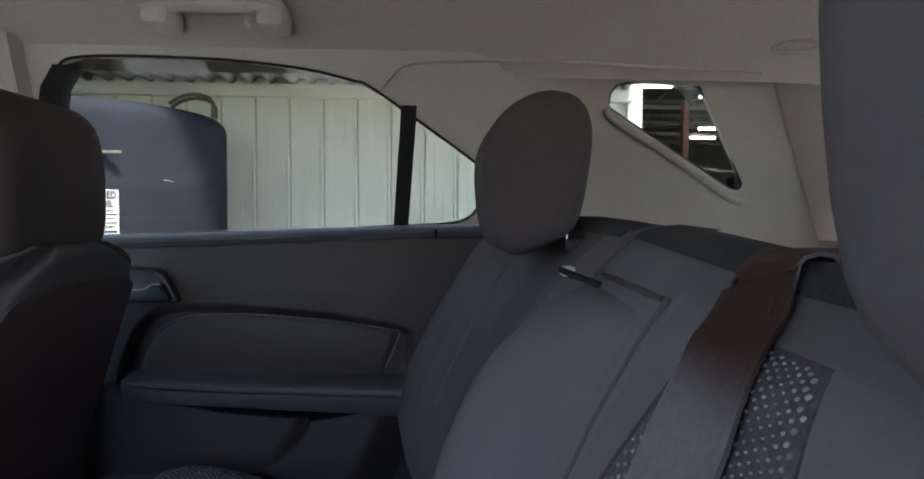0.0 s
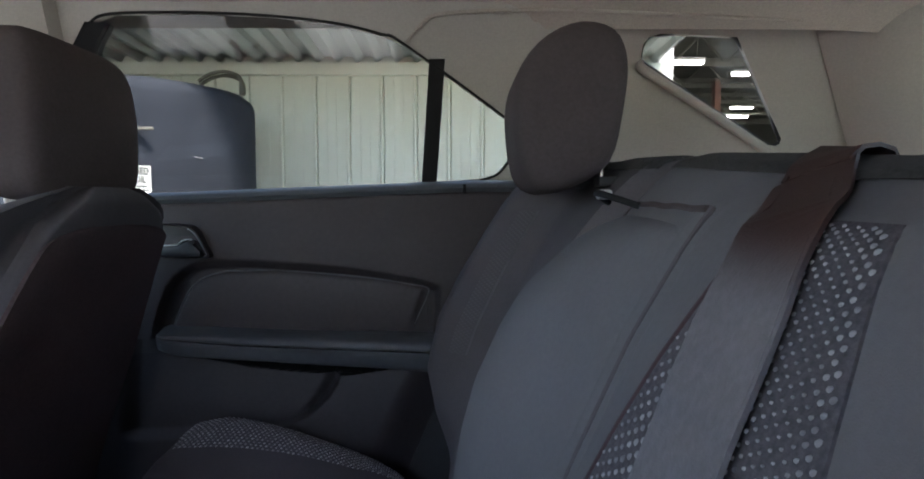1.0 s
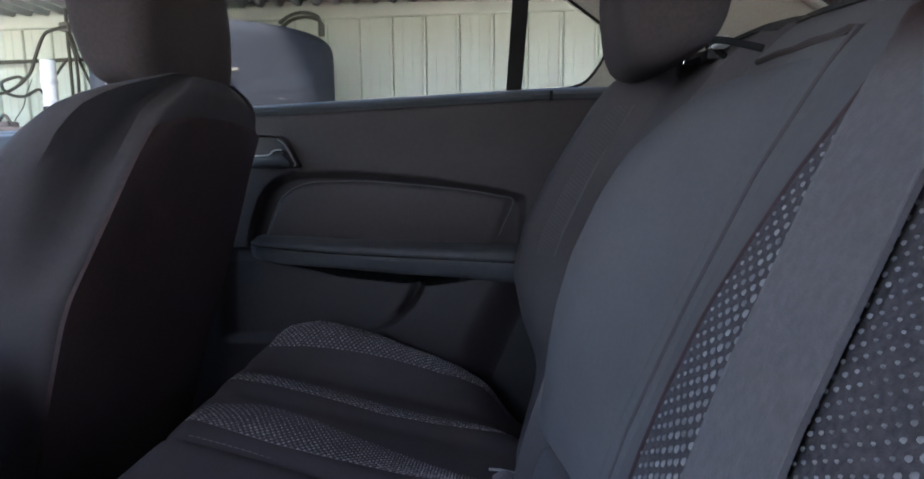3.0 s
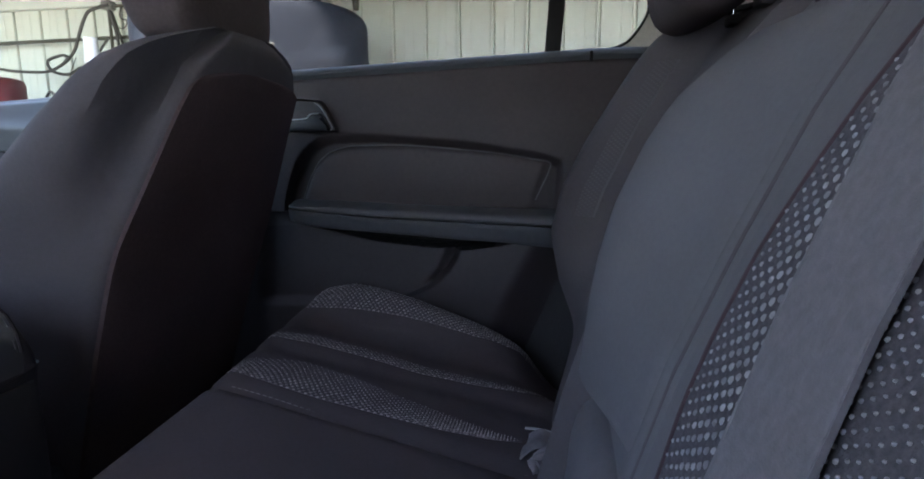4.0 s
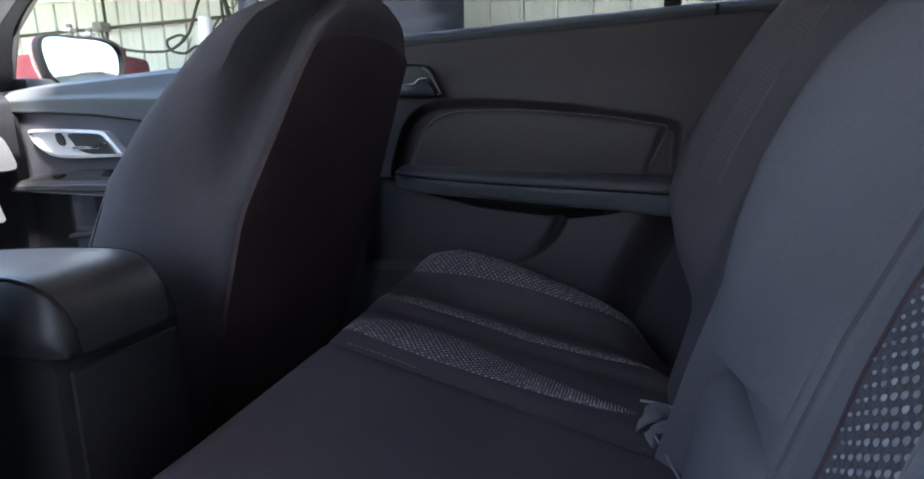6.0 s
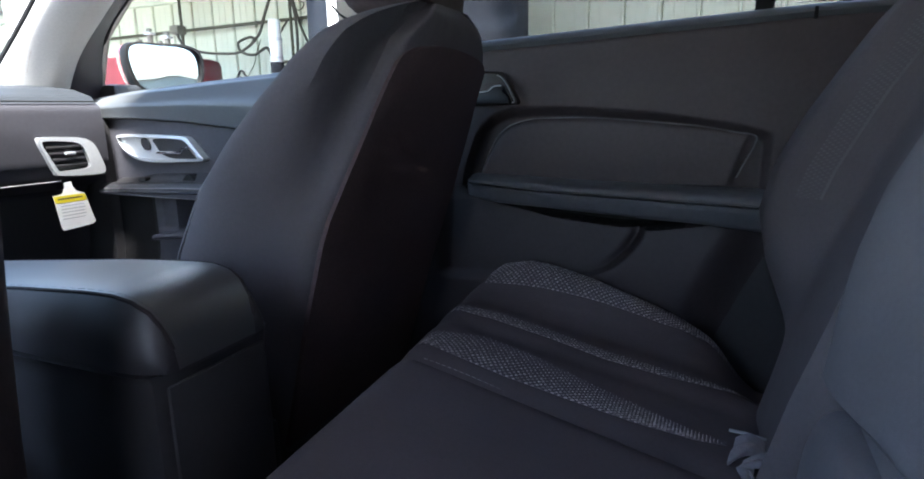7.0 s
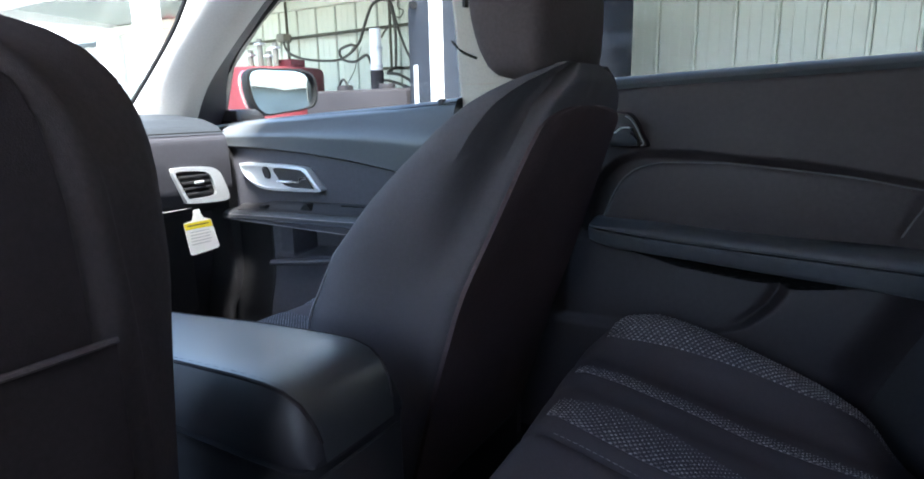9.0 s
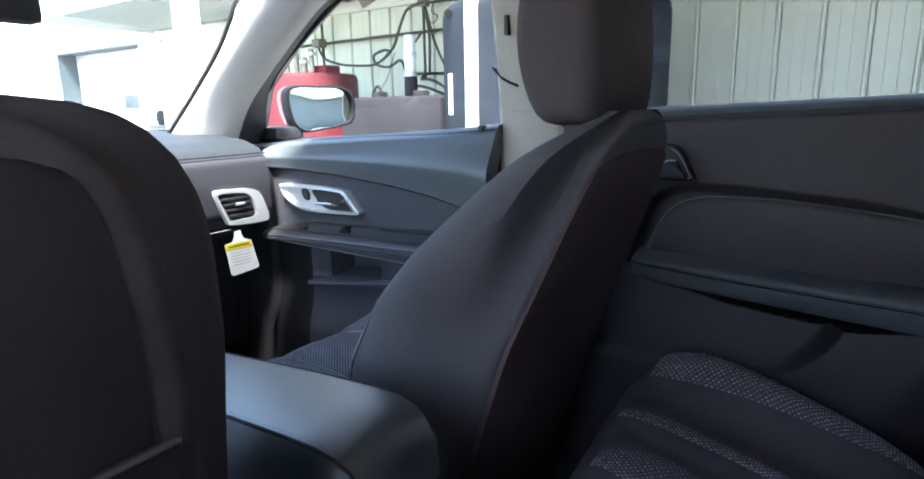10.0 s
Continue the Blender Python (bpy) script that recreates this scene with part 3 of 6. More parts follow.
def centre_pillar(flipped):
    rows = []
    for z, y in ((0.93, 1.246), (1.05, 1.243), (1.20, 1.225), (1.35, 1.197), (1.46, 1.165)):
        ring = [(-0.936, y + 0.01), (-0.925, y), (-0.83, y), (-0.80, y + 0.02), (-0.795, y + 0.09), (-0.936, y + 0.09)]
        rows.append([Vector((x, flip(w) if flipped else w, z)) for x, w in ring])
    return loft(rows)


structure("wall_pillar", centre_pillar(False), BEIGE, "pale centre pillar trim between the doors", "car trim")
structure("wall_pillar", centre_pillar(True), BEIGE, "pale centre pillar trim on the driver's side", "car trim")
structure("wall_pillar_foot", box(-0.95, -0.78, 1.255, 1.34, 0.29, 0.93, 0.01), PLASTIC_DARK, "black lower centre pillar trim", "car trim")
structure("trim_pillar_cord", tube([(-0.945, 1.236, 1.165), (-0.915, 1.232, 1.14), (-0.88, 1.232, 1.125)], 0.003, 6, steps=10), RUBBER, "thin black cord on the pillar trim", "cord")
# unseen walls; their heights and gaps are set to shape the light inside
for x0, x1, z1, where in ((-2.15, -1.45, 1.06, "front door"), (-1.44, -0.80, 0.84, "unseen front wall cut low for light"), (-0.79, -0.31, 0.80, "unseen rear wall cut low for light"), (-0.30, 0.15, 1.06, "unseen blocked rear doorway"), (0.16, 1.15, 1.06, "rear wing")):
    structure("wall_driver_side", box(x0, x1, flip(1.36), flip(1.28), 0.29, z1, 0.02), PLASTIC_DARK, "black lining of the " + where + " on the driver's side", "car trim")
structure("wall_kick_panel", box(-2.15, -1.63, 1.135, 1.28, 0.29, 0.955, 0.02), PLASTIC_DARK, "black kick panel beside the footwell", "car trim")
for y0, y1, where in ((1.132, 1.30, ""), (flip(1.30), flip(1.132), " on the driver's side")):
    structure("wall_dash_end", box(-2.2, -1.94, y0, y1, 0.29, 1.005, 0.005), PLASTIC_DARK, "black end panel under the windscreen corner" + where, "car trim")
for z in (1.071, 1.262):
    structure("trim_pillar_seam", tube([(-0.9255, 1.252, z), (-0.915, interp(z, [(1.05, 1.243), (1.20, 1.225), (1.35, 1.197)]) - 0.0005, z), (-0.84, interp(z, [(1.05, 1.243), (1.20, 1.225), (1.35, 1.197)]) - 0.0005, z)], 0.0016, 5), HEADLINER, "fine seam across the pillar trim", "car trim")
structure("trim_belt_slot", box(-0.899, -0.890, 1.205, 1.22, 1.228, 1.268, 0.002), PLASTIC_DARK, "dark slot of the front belt adjuster", "belt guide")
# seam where the rear pillar trim meets the headliner
structure("trim_seam", tube([(-0.106, 1.244, 1.373), (-0.080, 1.235, 1.403), (-0.036, 1.226, 1.425), (0.137, 1.225, 1.433), (0.314, 1.235, 1.433), (0.7, 1.25, 1.42)], 0.004, 6, steps=40), HEADLINER, "soft seam between rear pillar trim and headliner", "car trim")

# ---- rear door ----
def smoothstep(a, b, x):
    t = min(1, max(0, (x - a) / (b - a)))
    return t * t * (3 - 2 * t)


GROOVE = [(-0.634, 0.78), (-0.630, 0.80), (-0.618, 0.835), (-0.602, 0.875), (-0.585, 0.898), (-0.566, 0.914), (-0.545, 0.924), (-0.520, 0.930), (-0.42, 0.930), (-0.237, 0.915), (-0.09, 0.891), (-0.05, 0.880)]
BEAD = [(-0.597, 0.78), (-0.592, 0.80), (-0.575, 0.842), (-0.558, 0.873), (-0.543, 0.888), (-0.525, 0.900), (-0.487, 0.911), (-0.44, 0.913), (-0.36, 0.913), (-0.238, 0.903), (-0.155, 0.894), (-0.10, 0.884), (-0.066, 0.877)]
BASE_LOW = [(-0.61, 0.755), (-0.548, 0.742), (-0.426, 0.735), (-0.26, 0.724), (-0.15, 0.718), (0.06, 0.700)]
SLIT_LOW = [(-0.66, 0.752), (-0.60, 0.746), (-0.52, 0.727), (-0.433, 0.710), (-0.317, 0.699), (-0.235, 0.698), (-0.14, 0.712)]
FLAP_END = [(0.588, -0.40), (0.598, -0.35), (0.615, -0.31), (0.635, -0.287), (0.655, -0.268), (0.682, -0.252), (0.705, -0.246), (0.75, -0.244)]


def belt_z(x):
    return interp(x, [(-0.80, 1.062), (-0.40, 1.078), (0.02, 1.095), (0.2, 1.095)])


def door_y(x, z):
    """Inner face of the rear door panel."""
    top = belt_z(x)
    y = 1.235 + 0.02 * smoothstep(0.95, top, z) + 0.05 * smoothstep(top - 0.03, top, z) ** 2
    y -= 0.022 * smoothstep(0.78, 0.60, z)
    lim = interp(x, GROOVE)
    if z > 0.765 and -0.65 < x < 0.0:
        y += 0.022 * smoothstep(lim + 0.008, lim - 0.016, z) * smoothstep(-0.638, -0.616, x) * smoothstep(-0.035, -0.055, x)
    if z < 0.77:
        low = interp(x, SLIT_LOW)
        # dark grip slot under the armrest
        slot = smoothstep(low - 0.003, low + 0.005, z) * smoothstep(0.768, 0.758, z) * smoothstep(-0.632, -0.606, x) * smoothstep(-0.13, -0.19, x)
        # the map pocket lies back from the moulding behind it
        edge = interp(z, FLAP_END)
        floor_z = interp(x, [(-0.66, 0.575), (-0.45, 0.582), (-0.36, 0.592), (-0.25, 0.60)])
        flap = smoothstep(edge + 0.006, edge - 0.014, x) * smoothstep(floor_z - 0.012, floor_z + 0.012, z) * smoothstep(-0.70, -0.66, x)
        rim = math.exp(-((x - edge + 0.012) / 0.012) ** 2) * smoothstep(0.60, 0.66, z)
        y += max(0.058 * slot, 0.018 * flap + 0.016 * flap * rim)
        # the door's cut-away rear edge over the wheel arch
        cut = interp(z, [(0.40, -0.22), (0.60, -0.135), (0.67, -0.10), (0.73, -0.066), (0.77, 0.02)])
        y += 0.05 * smoothstep(cut - 0.030, cut + 0.085, x)
    return y


rear_door = thing("rear_door", (-0.35, 1.25, 0.30), "charcoal plastic rear door lining with armrest and map pocket", "car door")
door_at = lambda u, v: Vector((u, door_y(u, 0.30 + (v - 0.30) / 0.70 * (belt_z(u) - 0.30)), 0.30 + (v - 0.30) / 0.70 * (belt_z(u) - 0.30)))
part("panel", sheet(door_at, span(-0.78, 0.16, 290), span(0.70, 0.90, 95) + span(0.90, 1.0, 30)[1:], (0, 0.05, 0)), DOOR_PLASTIC, rear_door)
part("lower_panel", sheet(door_at, span(-0.78, 0.16, 290), span(0.30, 0.50, 20) + span(0.50, 0.70, 95)[1:], (0, 0.05, 0)), DOOR_LOW, rear_door, "darker lower lining with a map pocket")
# rounded ledge under the glass
part("window_ledge", loft([[Vector((x, 1.285 + 0.035 * math.cos(a), belt_z(x) - 0.012 + 0.016 * math.sin(a))) for a in [2 * math.pi * k / 12 for k in range(12)]] for x in span(-0.79, 0.16, 24)]), FRONT_PLASTIC, rear_door, "smooth black ledge under the glass")


def inset_face(u, v):
    lim = interp(u, BEAD)
    edge = max(0, 1 - (lim - 0.785) * (1 - v) / 0.010) ** 2
    side = max(0, 1 - (u + 0.592) / 0.010) ** 2 + max(0, 1 - (-0.068 - 0.33 * (0.88 - lim + (lim - 0.785) * (1 - v)) - u) / 0.010) ** 2
    return Vector((u, 1.246 - 0.004 * math.sin(math.pi * v) + 0.006 * min(1, edge + side), 0.785 + (lim - 0.785) * v))


part("inset_panel", sheet(inset_face, span(-0.592, -0.066, 90), span(0, 1, 24), (0, 0.020, 0)), DOOR_PLASTIC, rear_door, "dark cloth-look insert above the armrest")
line = smooth_line([(x, 1.2445, z - 0.001) for x, z in BEAD[1:]] + [(-0.067, 1.2445, 0.858), (-0.080, 1.2445, 0.829), (-0.093, 1.2445, 0.800)], 80)
part("inset_piping", tube(line, 0.0015, 6), BEAD_GREY, rear_door, "thin grey bead round the insert")


def taper(x):
    return smoothstep(-0.610, -0.590, x) * 0.25 + 0.75


def arm_seam(x):
    return interp(x, [(-0.61, 0.784), (-0.586, 0.782), (-0.50, 0.774), (-0.425, 0.769), (-0.314, 0.764), (-0.212, 0.760), (-0.064, 0.754), (0.06, 0.748)])


def pad_ring(x):
    k, m = taper(x), arm_seam(x)
    back, top = 1.268, m + interp(x, [(-0.61, 0.012), (-0.5, 0.020), (0.06, 0.026)])
    pts = [(back, m + 0.001), (1.24 - 0.050 * k, m + 0.001), (1.24 - 0.054 * k, m + 0.006), (1.24 - 0.046 * k, top - 0.006), (1.24 - 0.020 * k, top), (1.24, top + 0.001), (back, top)]
    return [Vector((x, p.x, p.y)) for p in smooth_ring([(a, b, 0) for a, b in pts], 28)]


def base_ring(x):
    k, m, low = taper(x), arm_seam(x) - 0.0012, interp(x, BASE_LOW)
    pts = [(1.268, m), (1.24 - 0.044 * k, m), (1.24 - 0.052 * k, m - 0.004), (1.24 - 0.049 * k, 0.5 * (m + low)), (1.24 - 0.042 * k, low + 0.002), (1.24 - 0.025 * k, low), (1.268, low + 0.006)]
    return [Vector((x, p.x, p.y)) for p in smooth_ring([(a, b, 0) for a, b in pts], 28)]


part("armrest", loft([pad_ring(x) for x in [-0.606, -0.602, -0.596, -0.588] + span(-0.58, 0.06, 26)]), ARM_VINYL, rear_door, "soft black armrest pad")
part("armrest_base", loft([base_ring(x) for x in [-0.609, -0.604, -0.598, -0.590] + span(-0.58, 0.06, 26)]), ARM_VINYL, rear_door)
# near-black sheet deepens the shade under the armrest
part("slot_shade", sheet(lambda u, v: Vector((u, door_y(u, interp(u, SLIT_LOW) - 0.002 + v * (0.754 - interp(u, SLIT_LOW))) - 0.0015, interp(u, SLIT_LOW) - 0.002 + v * (0.754 - interp(u, SLIT_LOW)))), span(-0.605, -0.175, 50), span(0, 1, 20), (0, 0.001, 0)), RUBBER, rear_door, "black sheet standing for the shade in the grip slot")
door_cut = lambda z: interp(z, [(0.40, -0.22), (0.60, -0.135), (0.67, -0.10), (0.73, -0.066), (0.77, 0.02)])
# dark sheet put in for the soft shadow between door edge and seat
part("door_shade", sheet(lambda u, v: Vector((door_cut(v) + 0.075 + u * (0.16 - door_cut(v) - 0.075), door_y(door_cut(v) + 0.075 + u * (0.16 - door_cut(v) - 0.075), v) - 0.002, v)), span(0, 1, 12), span(0.34, 0.745, 20), (0, 0.001, 0)), PLASTIC_DARK, rear_door, "dark sheet standing for the shade past the door's cut-away edge")
hb = smooth_ring([(-0.70, 1.222, 0.946), (-0.60, 1.222, 0.943), (-0.530, 1.222, 0.940), (-0.510, 1.222, 0.941), (-0.506, 1.222, 0.948), (-0.516, 1.222, 0.966), (-0.526, 1.222, 0.985), (-0.538, 1.222, 0.999), (-0.555, 1.222, 1.006), (-0.62, 1.222, 1.010), (-0.70, 1.222, 1.008)], 72)
part("handle_bezel", loft([[Vector((c.x + (p.x - c.x) * k, y, c.z + (p.z - c.z) * k)) for p in hb] for c in [sum(hb, Vector()) / 72] for k, y in ((1.05, 1.250), (1.04, 1.226), (1.0, 1.221), (0.93, 1.226), (0.90, 1.240))], cap=False), DOOR_PLASTIC, rear_door, "dark oval handle surround")
rim = smooth_line([(-0.548, 1.2205, 1.000), (-0.536, 1.2205, 0.992), (-0.525, 1.2205, 0.976), (-0.517, 1.2205, 0.960), (-0.511, 1.2205, 0.948), (-0.516, 1.2205, 0.944)], 16)
part("bezel_highlight", tube(rim, 0.0013, 6), SATIN_DARK, rear_door, "thin silver rim of the handle surround")
cup = bmesh.new()
cup.faces.new([cup.verts.new((p.x, 1.239, p.z)) for p in hb])
part("handle_cup", cup, PLASTIC_DARK, rear_door, "black recess behind the door handle")
part("handle", tube([(-0.66, 1.219, 0.966), (-0.60, 1.218, 0.966), (-0.568, 1.217, 0.968), (-0.558, 1.217, 0.975), (-0.550, 1.217, 0.978), (-0.538, 1.217, 0.978)], 0.0016, 8, steps=24), SATIN, rear_door, "chrome edged pull handle")
part("handle_tip", loft([[Vector((x + dx, y, z + dz)) for dx, dz in ((-0.0035, -0.001), (0.0015, 0.0015), (0.0035, 0.0005), (-0.0015, -0.002))] for y, x, z in ((1.2145, -0.533, 0.969), (1.2150, -0.528, 0.960), (1.2165, -0.523, 0.951))]), CHROME, rear_door, "bright chrome tip of the handle")
part("handle_blade", loft([[Vector((x, p.x, p.y)) for p in smooth_ring([(1.217, 0.944, 0), (1.214, 0.955, 0), (1.217, zt, 0), (1.232, zt, 0), (1.232, 0.944, 0)], 16)] for x, zt in ((-0.68, 0.965), (-0.60, 0.965), (-0.565, 0.967), (-0.550, 0.976), (-0.535, 0.974), (-0.526, 0.958), (-0.522, 0.950))]), VINYL, rear_door)
# small lock pin notch on the ledge
part("lock_mark", box(0.008, 0.014, 1.245, 1.262, 1.07, 1.09, 0.002), RUBBER, rear_door)

# rest of the lower side behind the door, hidden by the seat
structure("wall_door_sill", box(-0.80, 0.16, 1.292, 1.299, 0.29, 0.97), PLASTIC_DARK, "black inner skin behind the rear door lining", "car trim")
structure("wall_wheel_arch", box(0.14, 1.16, 1.16, 1.32, 0.29, 1.05, 0.03), DOOR_PLASTIC, "dark plastic wheel arch lining beside the rear seat", "car trim")
structure("wall_driver_side", box(0.14, 1.16, flip(1.32), flip(1.16), 0.29, 1.05, 0.03), DOOR_PLASTIC, "dark plastic wheel arch lining behind the open door", "car trim")
# ---- front door ----
ACCENT = [(-1.70, 0.930), (-1.666, 0.929), (-1.518, 0.927), (-1.363, 0.918), (-1.205, 0.901), (-1.081, 0.881), (-0.998, 0.860), (-0.92, 0.832)]


def fbelt(x):
    return interp(x, [(-1.92, 0.972), (-1.59, 1.000), (-1.36, 1.014), (-1.076, 1.030), (-0.92, 1.044)])


def fdoor_y(x, z):
    """Inner face of the front door panel."""
    top = fbelt(x)
    a = interp(x, ACCENT)
    ridge = 0.5 * (a + top)
    y = interp(x, [(-1.92, 1.15), (-1.60, 1.150), (-1.30, 1.155), (-0.92, 1.175)])
    y += 0.045 * smoothstep(ridge - 0.01, top, z) + 0.04 * smoothstep(top - 0.02, top, z) ** 2
    y += 0.016 * smoothstep(a + 0.003, a - 0.003, z) - 0.006 * smoothstep(a, ridge, z)
    # bin opening under the armrest
    y += 0.075 * smoothstep(-1.435, -1.42, x) * smoothstep(-1.255, -1.272, x) * smoothstep(0.640, 0.652, z - 0.10 * (x + 1.36)) * smoothstep(0.735, 0.728, z)
    y += 0.012 * smoothstep(-1.50, -1.48, x) * smoothstep(0.630, 0.640, z) * smoothstep(0.74, 0.735, z)
    return y - 0.03 * smoothstep(0.60, 0.45, z)


front_door = thing("front_door", (-1.35, 1.25, 0.30), "charcoal plastic front door lining with silver handle surround", "car door")
fdoor_at = lambda u, v: Vector((u, fdoor_y(u, 0.30 + (v - 0.30) / 0.70 * (fbelt(u) - 0.30)), 0.30 + (v - 0.30) / 0.70 * (fbelt(u) - 0.30)))


def shoulder_at(u, v):
    z = interp(u, ACCENT) + v * (fbelt(u) - interp(u, ACCENT))
    return Vector((u, fdoor_y(u, z), z))


def middle_at(u, v):
    z = 0.30 + 0.435 / 0.70 * (fbelt(u) - 0.30)
    z += v * (interp(u, ACCENT) - z)
    return Vector((u, fdoor_y(u, z), z))


part("panel", sheet(shoulder_at, span(-1.665, -0.925, 190), span(0, 1, 50), (0, 0.05, 0)), FRONT_PLASTIC, front_door)
# darker plastic stands for the shade on this downward-tilted face
part("middle_panel", sheet(middle_at, span(-1.665, -0.925, 190), span(0, 1, 50), (0, 0.05, 0)), FRONT_LOWER, front_door, "door lining under the accent line, darkened for its downward tilt")
part("lower_panel", sheet(fdoor_at, span(-1.497, -0.925, 150), span(0.30, 0.735, 130), (0, 0.05, 0)), FRONT_LOWER, front_door, "darker lower door lining with a bin")
part("corner_dark_panel", sheet(lambda u, v: fdoor_at(u, v) + Vector((0, 0.006 * smoothstep(-1.505, -1.498, u), 0)), span(-1.665, -1.498, 30), span(0.30, 0.735, 30), (0, 0.05, 0)), RUBBER, front_door, "black panel at the door's front lower corner")
part("corner_panel", sheet(lambda u, v: Vector((u, 1.16 + 0.10 * v, 0.93 + (fbelt(u) - 0.93) * v)), span(-1.93, -1.665, 8), span(0, 1, 6), (0, 0.03, -0.01)), FRONT_PLASTIC, front_door)
part("window_ledge", loft([[Vector((x, 1.262 + 0.045 * math.cos(a), fbelt(x) - 0.008 + 0.010 * math.sin(a))) for a in [2 * math.pi * k / 12 for k in range(12)]] for x in span(-1.92, -0.925, 20)]), FRONT_PLASTIC, front_door, "smooth black ledge under the glass")
part("accent_seam", tube([(x, fdoor_y(x, z) - 0.001, z) for x, z in [(x, interp(x, ACCENT) - 0.001) for x in span(-1.66, -0.93, 40)]], 0.0022, 5), RUBBER, front_door)
tb = smooth_ring([(x, 1.150, z) for x, z in ((-1.587, 0.880), (-1.575, 0.886), (-1.545, 0.887), (-1.432, 0.885), (-1.360, 0.881), (-1.340, 0.877), (-1.322, 0.860), (-1.300, 0.836), (-1.291, 0.825), (-1.304, 0.820), (-1.340, 0.819), (-1.436, 0.816), (-1.495, 0.818), (-1.535, 0.828), (-1.569, 0.850))], 90)
mid = sum(tb, Vector()) / len(tb)
inner = [Vector((mid.x + (p.x - mid.x) * 0.945 - 0.004, 1.148, mid.z + (p.z - mid.z) * 0.80)) for p in tb]
outer_back = [Vector((p.x, 1.180, p.z)) for p in tb]
inner_back = [Vector((p.x, 1.158, p.z)) for p in inner]
part("handle_bezel", loft([outer_back, tb, inner, inner_back], cap=False), SATIN, front_door, "satin silver handle surround")
cup = bmesh.new()
cup.faces.new([cup.verts.new((p.x, 1.1575, p.z)) for p in inner_back])
part("handle_plate", cup, SATIN, front_door, "silver plate inside the surround")
shape = smooth_ring([(x, 0, z) for x, z in ((-1.462, 0.874), (-1.41, 0.876), (-1.365, 0.874), (-1.338, 0.857), (-1.320, 0.829), (-1.36, 0.826), (-1.405, 0.827), (-1.436, 0.838), (-1.452, 0.856))], 40)
part("handle_recess", loft([[Vector((p.x, y, p.z)) for p in shape] for y in (1.1560, 1.1575)]), PLASTIC_DARK, front_door, "black finger recess")
part("handle_blade", tube([(-1.444, 1.151, 0.841), (-1.40, 1.149, 0.842), (-1.364, 1.149, 0.842), (-1.357, 1.149, 0.852), (-1.335, 1.150, 0.854), (-1.314, 1.152, 0.826)], 0.0034, 8), CHROME, front_door, "chrome door pull")
oval = smooth_ring([(x, 0, z) for x, z in ((-1.501, 0.874), (-1.487, 0.877), (-1.475, 0.862), (-1.477, 0.847), (-1.490, 0.848), (-1.499, 0.858))], 24)
part("lock_switch", loft([[Vector((p.x, y, p.z)) for p in oval] for y in (1.1530, 1.1575)]), PLASTIC_DARK, front_door, "black lock switch")
ARM_TOP = [(-1.62, 0.757), (-1.57, 0.759), (-1.36, 0.765), (-1.20, 0.768), (-1.06, 0.772), (-0.93, 0.775)]
ARM_MID = [(-1.62, 0.739), (-1.49, 0.742), (-1.08, 0.750), (-0.93, 0.753)]
ARM_LOW = [(-1.62, 0.733), (-1.50, 0.732), (-1.28, 0.728), (-1.12, 0.726), (-0.93, 0.724)]


def front_arm(x, rows):
    t, m, w = interp(x, ARM_TOP), interp(x, ARM_MID), interp(x, ARM_LOW)
    pts = [(1.182, t + 0.004), (1.130, t + 0.003), (1.116, t), (1.106, t - 0.007), (1.105, m + 0.003), (1.109, m + 0.001), (1.182, m + 0.001)] if rows else [(1.182, m - 0.001), (1.112, m - 0.001), (1.108, m - 0.005), (1.112, w + 0.002), (1.122, w), (1.182, w)]
    return [Vector((x, p.x, p.y)) for p in smooth_ring([(a, b, 0) for a, b in pts], 28)]


part("armrest", loft([front_arm(x, True) for x in span(-1.62, -0.93, 20)]), VINYL, front_door)
part("armrest_base", loft([front_arm(x, False) for x in span(-1.62, -0.93, 20)]), FRONT_LOWER, front_door)
part("armrest_seam", tube([(x, 1.1055, interp(x, ARM_TOP) - 0.008) for x in span(-1.60, -0.94, 20)], 0.0011, 5), THREAD, front_door)
part("armrest_bead", tube([(x, 1.1085, interp(x, ARM_LOW) + 0.003) for x in span(-1.60, -0.94, 20)], 0.0012, 5), THREAD, front_door)
part("switch_panel", sheet(lambda u, v: Vector((u, 1.122 + 0.058 * v, interp(u, ARM_TOP) + 0.003 + (0.012 + 0.010 * smoothstep(-1.56, -1.45, u)) * smoothstep(0.0, 0.9, v))), span(-1.60, -0.93, 60), span(0, 1, 10), (0, 0, -0.006)), PLASTIC_DARK, front_door)
# raised black wedge in place of the hollow's shade
part("pull_cup_shade", loft([[Vector((x + dx, y, z)) for dx, z in ((-0.022, 0.771), (0.024, 0.772), (0.004, 0.789), (-0.002, 0.789))] for x, y in ((-1.335, 1.137), (-1.335, 1.160))]), RUBBER, front_door, "black wedge standing for the shaded pull cup")
part("panel_seam", tube([(x, 1.157, interp(x, [(-1.23, 0.789), (-0.94, 0.793)])) for x in span(-1.23, -0.94, 8)], 0.0016, 5), RUBBER, front_door)
